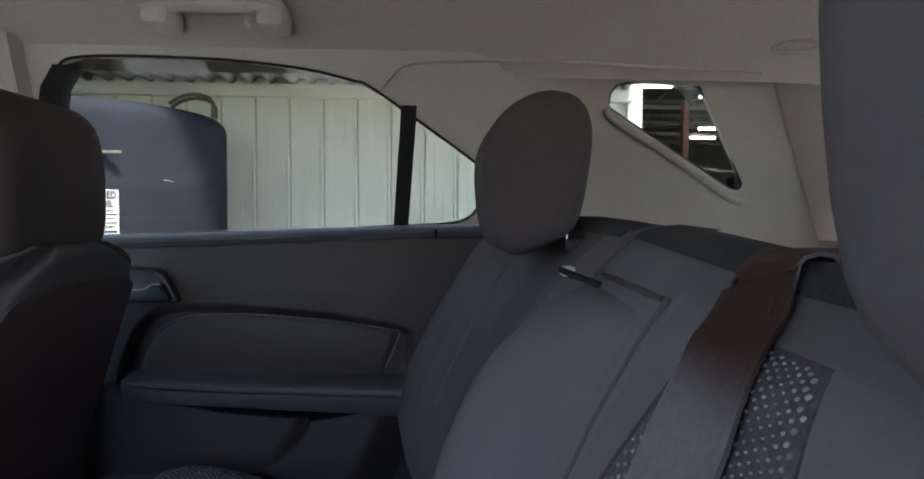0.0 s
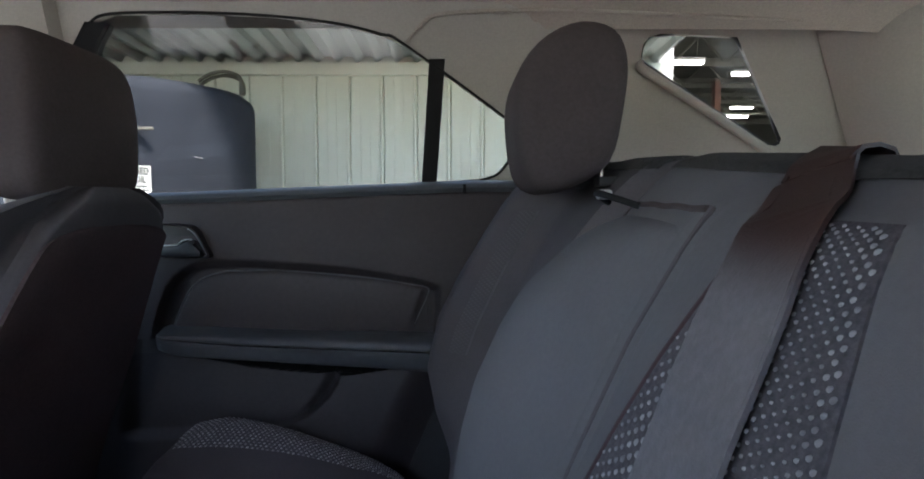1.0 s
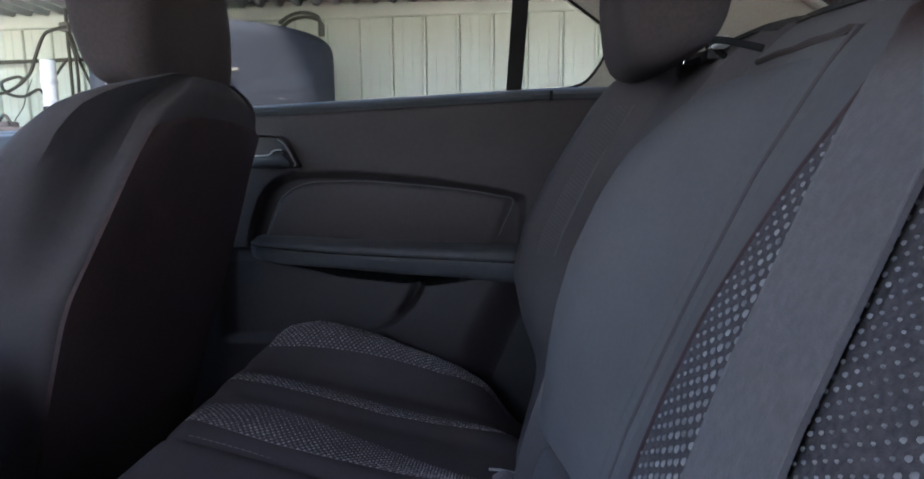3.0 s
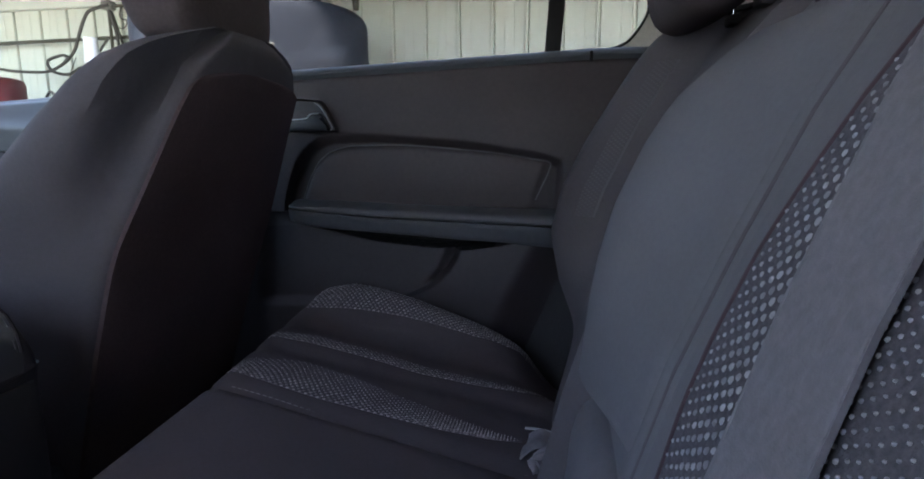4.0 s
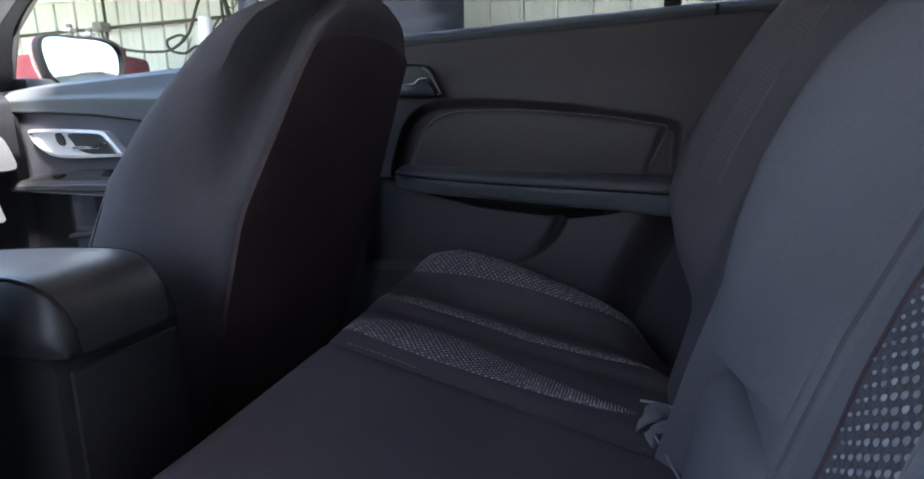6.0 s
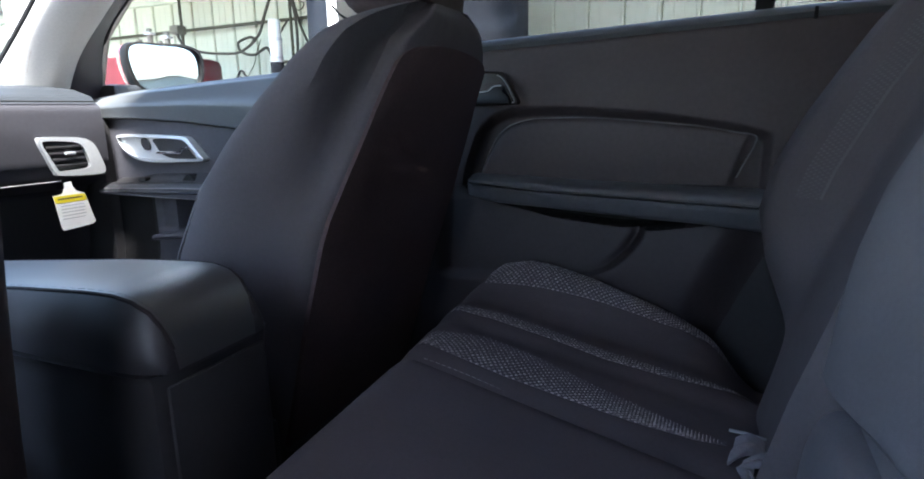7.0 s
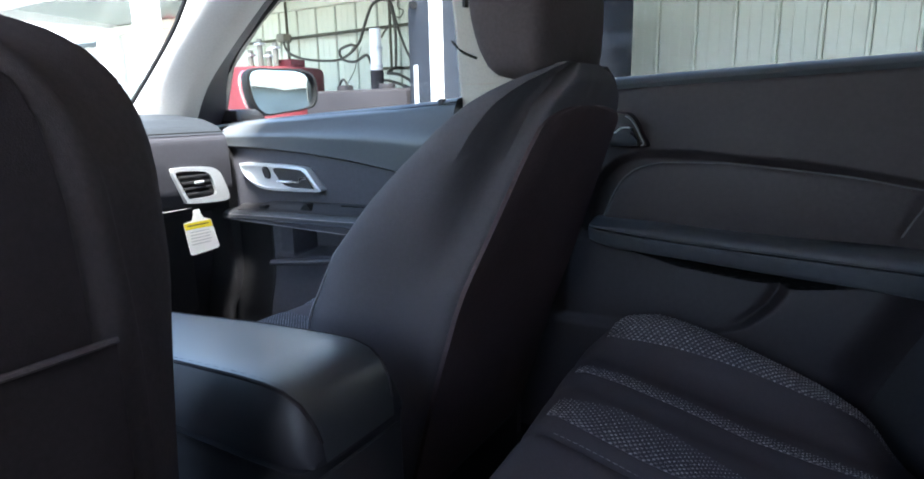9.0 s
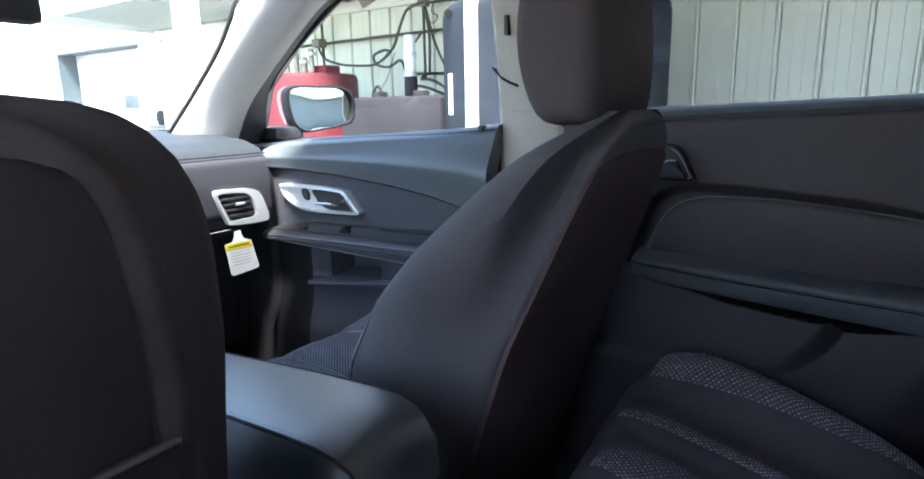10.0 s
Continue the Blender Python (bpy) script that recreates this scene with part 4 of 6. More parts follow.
part("pocket_lip", loft([[Vector((x, 1.140 + 0.014 * math.cos(a), interp(x, [(-1.475, 0.620), (-1.31, 0.642), (-1.19, 0.660), (-1.0, 0.690)]) + 0.008 * math.sin(a))) for a in [2 * math.pi * k / 12 for k in range(12)]] for x in span(-1.475, -0.95, 16)]), FRONT_LOWER, front_door)
part("door_switch", box(-1.502, -1.476, 1.130, 1.148, 0.768, 0.778, 0.003), PLASTIC_DARK, front_door)
part("door_edge", box(-0.928, -0.917, 1.245, 1.312, 0.30, 1.030, 0.006), RUBBER, front_door)
part("lock_pin", cylinder((-0.968, 1.225), 0.010, 1.022, 1.042, 12, 0.003), PLASTIC_DARK, front_door)

# ---- dashboard ----
dash = thing("dashboard", (-1.75, MID, 0.40), "charcoal dashboard with silver framed air vent", "dashboard")
DASH = [(-2.20, 1.03), (-1.85, 1.02), (-1.70, 1.005), (-1.635, 0.985), (-1.605, 0.955), (-1.600, 0.90), (-1.600, 0.82), (-1.615, 0.785), (-1.66, 0.765), (-1.70, 0.75), (-1.72, 0.60), (-1.78, 0.40)]
dash_at = lambda u, v: Vector((interp(v, [(i, p[0]) for i, p in enumerate(DASH)]), u, interp(v, [(i, p[1]) for i, p in enumerate(DASH)])))
part("top_pad", sheet(dash_at, span(-0.34, 1.13, 30), span(0, 3.6, 24), (-0.02, 0, -0.03)), DASH_TOP, dash, "soft black dashboard top")
part("body", sheet(dash_at, span(-0.34, 1.13, 30), span(3.6, 11, 44), (-0.03, 0, -0.01)), DASH_FACE, dash)
part("top_seam", tube([(-1.612, y, 0.972) for y in span(0.2, 1.13, 12)], 0.0018, 6), RUBBER, dash)
vr = smooth_ring([(0, y, z) for y, z in ((0.951, 0.880), (0.961, 0.888), (1.014, 0.887), (1.060, 0.882), (1.086, 0.867), (1.101, 0.833), (1.109, 0.801), (1.096, 0.790), (1.047, 0.791), (0.989, 0.796), (0.979, 0.805), (0.963, 0.844))], 60)
inside = smooth_ring([(0, y, z) for y, z in ((0.959, 0.872), (0.968, 0.879), (1.008, 0.877), (1.042, 0.872), (1.058, 0.859), (1.066, 0.835), (1.070, 0.816), (1.060, 0.808), (1.025, 0.806), (0.993, 0.806), (0.985, 0.813), (0.970, 0.845))], 60)
vo = [Vector((-1.602, p.y, p.z)) for p in vr]
vm = [Vector((-1.588, p.y, p.z)) for p in vr]
vi = [Vector((-1.588, p.y, p.z)) for p in inside]
vb = [Vector((-1.602, p.y, p.z)) for p in vi]
vent = part("air_vent", loft([vo, vm, vi, vb], cap=False), SATIN, dash, "satin silver air vent frame")
cup = bmesh.new()
cup.faces.new([cup.verts.new((-1.598, p.y, p.z)) for p in vi])
part("vent_cavity", cup, PLASTIC_DARK, vent, "black vent cavity")
for z in (0.818, 0.833, 0.848, 0.863):
    part("vane", box(-1.598, -1.589, interp(z, [(0.81, 0.988), (0.87, 0.964)]), interp(z, [(0.81, 1.066), (0.87, 1.052)]), z - 0.0035, z + 0.0035, 0.0015), PLASTIC_DARK, vent)
part("vent_tab", box(-1.592, -1.583, 1.008, 1.034, 0.844, 0.851, 0.002), SATIN, vent)
# added out of view where a centre stack would be, to darken the footwell
part("footwell_blocker", box(-1.78, -1.47, 0.30, 0.66, 0.40, 0.93, 0.03), DASH_TOP, dash, "unseen black block keeping light off the footwell")
part("glovebox_seam", tube([(-1.604, y, 0.781) for y in span(0.45, 1.0, 8)], 0.0018, 6), THREAD, dash)
part("glovebox", box(-1.735, -1.70, 0.52, 1.06, 0.47, 0.745, 0.012), PLASTIC_DARK, dash, "black glovebox lid")

tag = thing("hang_tag", (-1.588, 1.01, 0.67), "white paper hang tag with a yellow band under the vent", "tag")
bm = bmesh.new()
tagface = [(0.962, 0.748), (0.985, 0.752), (0.992, 0.765), (0.993, 0.778), (1.012, 0.780), (1.014, 0.767), (1.022, 0.755), (1.042, 0.748), (1.060, 0.672), (1.052, 0.667), (0.978, 0.662), (0.972, 0.667)]
loops = [[Vector((x, y, z)) for y, z in tagface] for x in (-1.587, -1.5862)]
part("card", loft(loops), PAPER, tag)
part("band", loft([[Vector((x, y, z)) for y, z in ((0.962, 0.747), (1.0405, 0.747), (1.0445, 0.730), (0.966, 0.730))] for x in (-1.5862, -1.5856)]), YELLOW, tag, "yellow band")
for i, z in enumerate((0.722, 0.714, 0.706, 0.698, 0.690)):
    part("text_bar", box(-1.5862, -1.5858, 0.978, 1.035 + 0.004 * (i % 2), z - 0.0009, z + 0.0009), GREY_INK, tag)
part("text_bar", box(-1.5858, -1.5854, 0.972, 1.034, 0.738, 0.741), INK, tag)

# ---- front seats ----
SEAT_F = [(0.42, -0.79), (0.55, -0.85), (0.65, -0.855), (0.73, -0.835), (0.83, -0.779), (0.90, -0.716), (0.97, -0.636), (1.03, -0.574), (1.07, -0.530), (1.09, -0.505)]
UPRIGHT_F = [(0.42, -0.78), (0.65, -0.805), (0.80, -0.80), (0.90, -0.79), (1.0, -0.785), (1.05, -0.78), (1.09, -0.765), (1.10, -0.755)]
UPRIGHT_R = [(0.42, -0.605), (0.70, -0.60), (0.90, -0.595), (0.98, -0.602), (1.02, -0.618), (1.05, -0.642), (1.075, -0.672), (1.09, -0.70), (1.10, -0.735)]
SEAT_R = [(0.42, -0.70), (0.65, -0.632), (0.75, -0.598), (0.90, -0.548), (1.03, -0.505), (1.07, -0.490), (1.09, -0.495)]


SHOULDER = [(0.42, 0.225), (0.75, 0.24), (0.95, 0.245), (1.0, 0.242), (1.03, 0.230), (1.045, 0.212), (1.06, 0.180), (1.075, 0.135), (1.09, 0.08)]
SHOULDER_FULL = [(0.42, 0.22), (0.75, 0.24), (0.90, 0.25), (1.0, 0.250), (1.03, 0.246), (1.05, 0.240), (1.07, 0.228), (1.085, 0.208), (1.095, 0.18), (1.10, 0.14)]


def seat_top(z, rear):
    """The passenger's seat ends a little lower than the driver's."""
    return 0.95 + (z - 0.95) * 0.90 if rear is SEAT_R and z > 0.95 else z


def inboard_half(z):
    return interp(z, [(0.42, 0.235), (0.60, 0.240), (0.67, 0.232), (0.80, 0.200), (0.90, 0.162), (0.98, 0.134), (1.036, 0.112), (1.07, 0.07), (1.10, 0.04)])


def seat_ring(z, c, front, rear, k=1.0):
    f, r = interp(z, front), interp(z, rear)
    d = r - f
    w = interp(z, SHOULDER_FULL if rear is UPRIGHT_R else SHOULDER) * k

    def side(ph):
        return [(r, 0.0), (r, 0.5 * ph), (r, 0.85 * ph), (r - 0.006, ph - 0.002), (r - 0.032, ph + 0.012), (r - 0.35 * d, max(0.235 * w / 0.25, ph + 0.02)), (f + 0.3 * d, max(w, ph + 0.022)), (f + 0.06 * d, 0.95 * w), (f, 0.86 * w), (f + 0.12 * d, 0.68 * w), (f + 0.30 * d, 0.45 * w), (f + 0.33 * d, 0.0)]
    half = side(min(panel_half(z) if rear is SEAT_R else back_half(z), w - 0.035))
    other = side(min(inboard_half(z), w - 0.035)) if rear is SEAT_R else half
    ring = half + [(x, -y) for x, y in other[-2:0:-1]]
    return [Vector((p.x, c + p.y, seat_top(z, rear))) for p in smooth_ring([(x, y, 0) for x, y in ring], 60)]


def back_half(z):
    return interp(z, [(0.42, 0.155), (0.75, 0.168), (0.85, 0.170), (1.0, 0.164), (1.04, 0.158), (1.07, 0.148), (1.10, 0.10)])


def panel_half(z):
    return interp(z, [(0.42, 0.225), (0.60, 0.222), (0.75, 0.208), (0.90, 0.200), (1.0, 0.195), (1.03, 0.178), (1.05, 0.150), (1.07, 0.10), (1.10, 0.05)])


def front_seat(c, front, rear, dx):
    half_of = panel_half if rear is SEAT_R else back_half
    s = thing("front_seat", (-0.95 + dx, c, 0.29), "charcoal cloth front seat with a separate headrest", "car seat", "front seats")
    zs = span(0.42, 1.0, 26) + [1.02, 1.035, 1.05, 1.062, 1.072, 1.08, 1.086, 1.09] + ([1.095, 1.10] if rear is UPRIGHT_R else [])
    # the driver's back takes the darker headrest cloth to stand for its shadow
    part("backrest", loft([seat_ring(z, c, front, rear) for z in zs]), CLOTH if rear is SEAT_R else HEAD_CLOTH, s)
    # rear panel, a little proud; the driver's is darkened to stand for shade
    rows = []
    for z in span(0.44, 1.0, 20) + ([1.008, 1.015, 1.021, 1.026, 1.029] if rear is SEAT_R else [1.02, 1.035, 1.045, 1.053, 1.060, 1.065, 1.068]):
        r = interp(z, rear)
        limit = interp(z, SHOULDER_FULL if rear is UPRIGHT_R else SHOULDER) - 0.035
        w = min(half_of(z) * (1.0 if rear is SEAT_R else 0.84), limit)
        w2 = min(inboard_half(z), limit) if rear is SEAT_R else w
        k = max(0.02, 1 - (max(0, z - 0.98) / 0.050) ** 5) ** 0.5
        if rear is UPRIGHT_R:
            w = w2 = 0.137
            k = max(0.02, 1 - (max(0, z - 1.03) / 0.040) ** 4) ** 0.5
        w, w2 = w * k, w2 * k
        rows.append([Vector((r + (0.006 - 0.004 * abs(t) ** 6 if rear is SEAT_R else 0.005 - 0.003 * abs(t) ** 6), c + t * ((w if t > 0 else w2) - 0.004), seat_top(z, rear))) for t in span(-1, 1, 17)])
    bm = bmesh.new()
    grid = [[bm.verts.new(p) for p in row] for row in rows]
    deep = [[bm.verts.new(p + Vector((-0.03, 0, 0))) for p in row] for row in rows]
    for a, b in zip(grid, grid[1:]):
        for i in range(16):
            bm.faces.new((a[i], a[i + 1], b[i + 1], b[i]))
    n = len(grid)
    rim = [(0, i) for i in range(17)] + [(j, 16) for j in range(1, n)] + [(n - 1, i) for i in range(15, -1, -1)] + [(j, 0) for j in range(n - 2, 0, -1)]
    for p, q in zip(rim, rim[1:] + rim[:1]):
        bm.faces.new((grid[p[0]][p[1]], grid[q[0]][q[1]], deep[q[0]][q[1]], deep[p[0]][p[1]]))
    part("rear_panel", bm, CLOTH_DARK if rear is SEAT_R else SHADED_POCKET, s, "cloth panel on the seat's back, in a darker tone")
    for sgn in (1, -1):
        part("bolster_seam", tube([(interp(z, front) + 0.004, c + sgn * 0.90 * interp(z, [(0.42, 0.235), (0.75, 0.25), (0.95, 0.245), (1.03, 0.22)]), seat_top(z, rear)) for z in span(0.62, 1.02, 24)], 0.0018, 5), THREAD, s)
    part("headrest", pillow([(x + dx, z) for x, z in ((-0.628, 1.20), (-0.625, 1.13), (-0.60, 1.066), (-0.56, 1.058), (-0.522, 1.066), (-0.514, 1.13), (-0.516, 1.20), (-0.530, 1.262), (-0.565, 1.280), (-0.610, 1.260))], c - 0.124, c + 0.134, 6, 18), HEAD_CLOTH, s, "dark cloth headrest")
    for y in (c - 0.07, c + 0.07):
        part("headrest_post", tube([(-0.545 + dx, y, 1.05), (-0.545 + dx, y, 1.11)], 0.006, 10), CHROME, s, "steel headrest post")
        part("post_collar", box(-0.56 + dx, -0.53 + dx, y - 0.016, y + 0.016, 1.082, 1.090, 0.003), PLASTIC_DARK, s)
    cush = lambda u, v: Vector((u, c + v, 0.615 + 0.03 * abs(v / 0.25) ** 3 - 0.016 * math.exp(-((abs(v) - 0.085) / 0.012) ** 2) - 0.10 * max(0, abs(v) - 0.225) / 0.025 - 0.05 * max(0, (-u - 1.12) / 0.1) ** 2 - 0.05 * smoothstep(-1.05, -0.75, u)))
    part("cushion", sheet(cush, span(-1.26, -0.72, 26), span(-0.25, 0.25, 60), (0, 0, -0.16)), CLOTH, s)
    for v0, v1 in ((-0.19, -0.09), (-0.08, 0.0), (0.092, 0.19)):
        part("cushion_insert", sheet(lambda u, v: cush(u, v) + Vector((0, 0, 0.003)), span(-1.24, -0.80, 20), span(v0, v1, 12), (0, 0, -0.01)), WEAVE_SMALL, s, "dotted cloth insert")
    part("seat_base", box(-1.22, -0.70, c - 0.21, c + 0.21, 0.29, 0.48, 0.02), PLASTIC_DARK, s)
    part("side_shield", box(-1.15, -0.66, c - 0.255, c - 0.235, 0.36, 0.52, 0.008), PLASTIC_DARK, s)
    if rear is UPRIGHT_R:
        rows = [[Vector((interp(z, rear) + 0.013 + 0.008 * math.sin(math.pi * min(1, (z - 0.46) / 0.45)) * (1 - abs(t) ** 4), c + t * 0.142, z)) for t in span(-1, 1, 13)] for z in span(0.47, 0.884, 14)]
        part("map_pocket", sheet(lambda i, j: rows[int(i)][int(j)], list(range(14)), list(range(13)), (-0.006, 0, 0)), SHADED_POCKET, s, "slack cloth map pocket")
        part("pocket_hem", tube([p + Vector((0.002, 0, 0)) for p in rows[-1]], 0.0022, 6), HEAD_CLOTH, s, "hem of the map pocket")
    return s


front_seat(0.87, SEAT_F, SEAT_R, 0.0)
front_seat(0.105, UPRIGHT_F, UPRIGHT_R, -0.235)

# ---- console ----
console = thing("centre_console", (-0.85, MID, 0.29), "black vinyl centre console with a padded lid", "console")
CY = 0.465


LID_TOP = [(-1.10, 0.732), (-0.95, 0.745), (-0.80, 0.758), (-0.70, 0.764), (-0.66, 0.7645), (-0.635, 0.760), (-0.617, 0.750), (-0.604, 0.733), (-0.597, 0.710), (-0.595, 0.692)]


def lid_ring(x):
    top = interp(x, LID_TOP)
    k = interp(x, [(-1.10, 0.97), (-0.70, 1), (-0.66, 1.0), (-0.63, 0.97), (-0.61, 0.91), (-0.60, 0.86), (-0.595, 0.81)])
    low = min(0.690, top - 0.004)
    half = [(0.0, top), (0.04, top - 0.0005), (0.060, top - 0.001), (0.0655, top - 0.002), (0.069, top - 0.1 * (top - low)), (0.076, top - 0.3 * (top - low)), (0.083, 0.4 * top + 0.6 * low), (0.084, 0.2 * top + 0.8 * low), (0.082, low), (0.05, low - 0.004)]
    return [(a * k, b) for a, b in half]


def lid_half(x, half):
    return [Vector((x, CY + 0.018 + a, b)) for a, b in half + [(-a, b) for a, b in half[::-1] if a > 0]]


def lid_cover(x):
    """The upper panel, which falls over the lid's rear end."""
    h = lid_ring(x)
    deep = 0.4 * (h[3][1] - h[8][1])
    return lid_half(x, h[:4] + [(h[3][0] * 0.99, h[3][1] - deep), (0.03, h[3][1] - deep)])


def lid_skirt(x):
    h = lid_ring(x)
    return lid_half(x, [(0.02, h[3][1] - 0.003), (h[3][0] * 0.97, h[3][1] - 0.0025)] + h[3:])


LID_AT = span(-1.10, -0.66, 14) + [-0.648, -0.635, -0.626, -0.617, -0.610, -0.604, -0.600, -0.597, -0.5955, -0.595]
lid = part("lid", loft([lid_cover(x) for x in LID_AT]), LID, console, "padded vinyl armrest lid")
part("lid_skirt", loft([lid_skirt(x) for x in LID_AT[:-1] + [-0.5958]]), SKIRT, lid)
part("body", loft([[Vector((x, CY + 0.018 + p.x, p.y)) for p in smooth_ring([(-w, 0.30, 0), (-w, 0.50, 0), (-w, 0.67, 0), (-w * 0.9, 0.689, 0), (w * 0.9, 0.689, 0), (w, 0.67, 0), (w, 0.50, 0), (w, 0.30, 0)], 40)] for x, w in ((-1.60, 0.09), (-1.02, 0.086), (-0.67, 0.083), (-0.62, 0.081), (-0.605, 0.077), (-0.600, 0.068))]), PLASTIC_DARK, console)
for sgn in (-1, 1):
    edge = [Vector((x, CY + 0.018 + sgn * lid_ring(x)[3][0], lid_ring(x)[3][1])) for x in span(-1.08, -0.66, 30) + span(-0.65, -0.598, 12)]
    part("lid_piping", tube([p + Vector((0, 0, -0.001)) for p in edge], 0.0022, 6), PIPING, console)
    for a, b in zip(edge, edge[1:]):
        m = (a + b) / 2 + Vector((0, -0.0055 * sgn, 0.0005))
        d = (b - a) * 0.30
        part("stitch", tube([m - d, m + d], 0.0007, 5), DARK_THREAD, console)
part("rear_plate", box(-0.602, -0.596, CY - 0.048, CY + 0.084, 0.50, 0.675, 0.002), PLASTIC_DARK, console)

# ---- rear bench ----
BACK = [(0.36, -0.055), (0.50, -0.025), (0.62, 0.005), (0.75, 0.045), (0.85, 0.085), (0.95, 0.130), (1.02, 0.170), (1.06, 0.197), (1.09, 0.222), (1.108, 0.245), (1.115, 0.275)]


def back_x(z):
    return interp(z, BACK)


def back_line(v):
    """Point on the back's profile by length along it from the bottom."""
    acc = 0.0
    for (z0, x0), (z1, x1) in zip(BACK, BACK[1:]):
        d = math.hypot(z1 - z0, x1 - x0)
        if v <= acc + d or (z1, x1) == BACK[-1]:
            f = (v - acc) / d
            return x0 + (x1 - x0) * f, z0 + (z1 - z0) * f
        acc += d


LONG = sum(math.hypot(b[0] - a[0], b[1] - a[1]) for a, b in zip(BACK, BACK[1:]))


def arc_of(z):
    acc = 0.0
    for (z0, x0), (z1, x1) in zip(BACK, BACK[1:]):
        d = math.hypot(z1 - z0, x1 - x0)
        if z <= z1:
            return acc + d * (z - z0) / (z1 - z0)
        acc += d
    return acc


def top_dip(y, z):
    return interp(y, [(0.20, 0.038), (0.38, 0.033), (0.45, 0.026), (0.55, 0.018), (0.65, 0.010), (0.72, 0.008), (0.88, 0.0)]) * smoothstep(1.03, 1.11, z)


def left_back(u, v):
    x, z = back_line(v)
    bol = 0.050 * smoothstep(0.18, 0.08, u) * smoothstep(1.08, 0.98, z)
    edge = 0.03 * (smoothstep(0.02, 0.0, abs(u - 0.705)) + smoothstep(0.03, 0.0, u + 0.22))
    groove = smoothstep(0.63, 0.66, z) * smoothstep(1.065, 1.045, z) * (0.012 * math.exp(-((u - 0.484) / 0.008) ** 2) + 0.004 * math.exp(-((u - 0.462) / 0.006) ** 2))
    return Vector((x - bol + edge + groove, u, z - top_dip(u, z)))


rear_left = thing("folding_seat", (0.10, 0.25, 0.30), "charcoal cloth rear seat back with folded centre armrest and dotted inserts", "car seat", "rear seat backs")
# lighter cloth copy here for the light on this half; the other half is darker
part("backrest", sheet(left_back, span(-0.22, 0.44, 46) + span(0.44, 0.50, 28)[1:] + span(0.50, 0.705, 18)[1:], span(0, LONG, 70), (0.11, 0, -0.02)), LIT_CLOTH, rear_left)


def carpet_edge(side):
    def at(u, v):
        p = side(u, v)
        return p + Vector((-0.0015, 0, 0.003))
    return at


part("top_edge", sheet(carpet_edge(left_back), span(-0.20, 0.700, 40), span(arc_of(1.099), LONG, 8), (0.05, 0, -0.006)), CARPET, rear_left, "dark carpet over the top edge")


def belt_y(z):
    return interp(z, [(0.45, 0.243), (0.73, 0.285), (0.85, 0.308), (0.90, 0.316), (0.95, 0.324), (1.0, 0.340), (1.035, 0.350), (1.065, 0.366), (1.085, 0.386), (1.10, 0.406), (1.11, 0.424)])


INSERT_IN = [(0.40, 0.394), (0.70, 0.410), (0.80, 0.426), (0.86, 0.424), (0.90, 0.417), (0.95, 0.402), (0.99, 0.393), (1.07, 0.37)]
INSERT_OUT = [(0.40, 0.17), (0.80, 0.192), (0.90, 0.208), (0.95, 0.225), (1.0, 0.248), (1.04, 0.266), (1.06, 0.277)]


def insert_strip(lo, hi, label, scale):
    """Dark knit between two lines y(z) with staggered raised knots, smaller towards hi."""
    def on_back(y, arc):
        x, z = back_line(arc)
        return Vector((x - 0.003 - 0.05 * smoothstep(0.18, 0.08, y), y, z - top_dip(y, z)))

    def face(u, v):
        return on_back(lo(v) + (hi(v) - lo(v)) * u, arc_of(v)) + Vector((0.0012, 0, 0))

    def size(y, arc):
        z = back_line(arc)[1]
        a, b = lo(z), hi(z)
        if not a + 0.003 < y < b - 0.004:
            return 0
        if scale == 1:
            return 0.60 + 0.55 * smoothstep(0, 0.05, b - y)
        # the outer strip: large knots at its rim and along the belt, fine ones between
        return 0.62 + 0.60 * smoothstep(0.024, 0.004, y - a) + 0.30 * smoothstep(0.058, 0.046, b - y)
    strip = part("dotted_insert", sheet(face, span(0, 1, 12), span(0.42, 1.055, 60), (0.008, 0, 0)), KNIT, rear_left, label)
    relief = part("knit_relief", knots(on_back, 0.16, 0.46, arc_of(0.42), arc_of(1.05), 0.0155 * scale, 0.0050 * scale, 0.0021 * scale ** 1.4, 0.0013, size, 1.2, -0.5), KNOT, strip, "grey raised knots of the knit", 80)
    tagged(relief, kind="stuff")


insert_strip(belt_y, lambda z: max(belt_y(z) + 0.005, interp(z, INSERT_IN)), "coarse dotted knit insert", 1.0)
insert_strip(lambda z: interp(z, INSERT_OUT), belt_y, "fine dotted knit insert", 0.70)
part("insert_seam", tube([(back_x(z) - 0.002, max(belt_y(z), interp(z, INSERT_IN)) + 0.002, z) for z in span(0.42, 1.05, 40)], 0.0018, 5), RED_THREAD, rear_left)

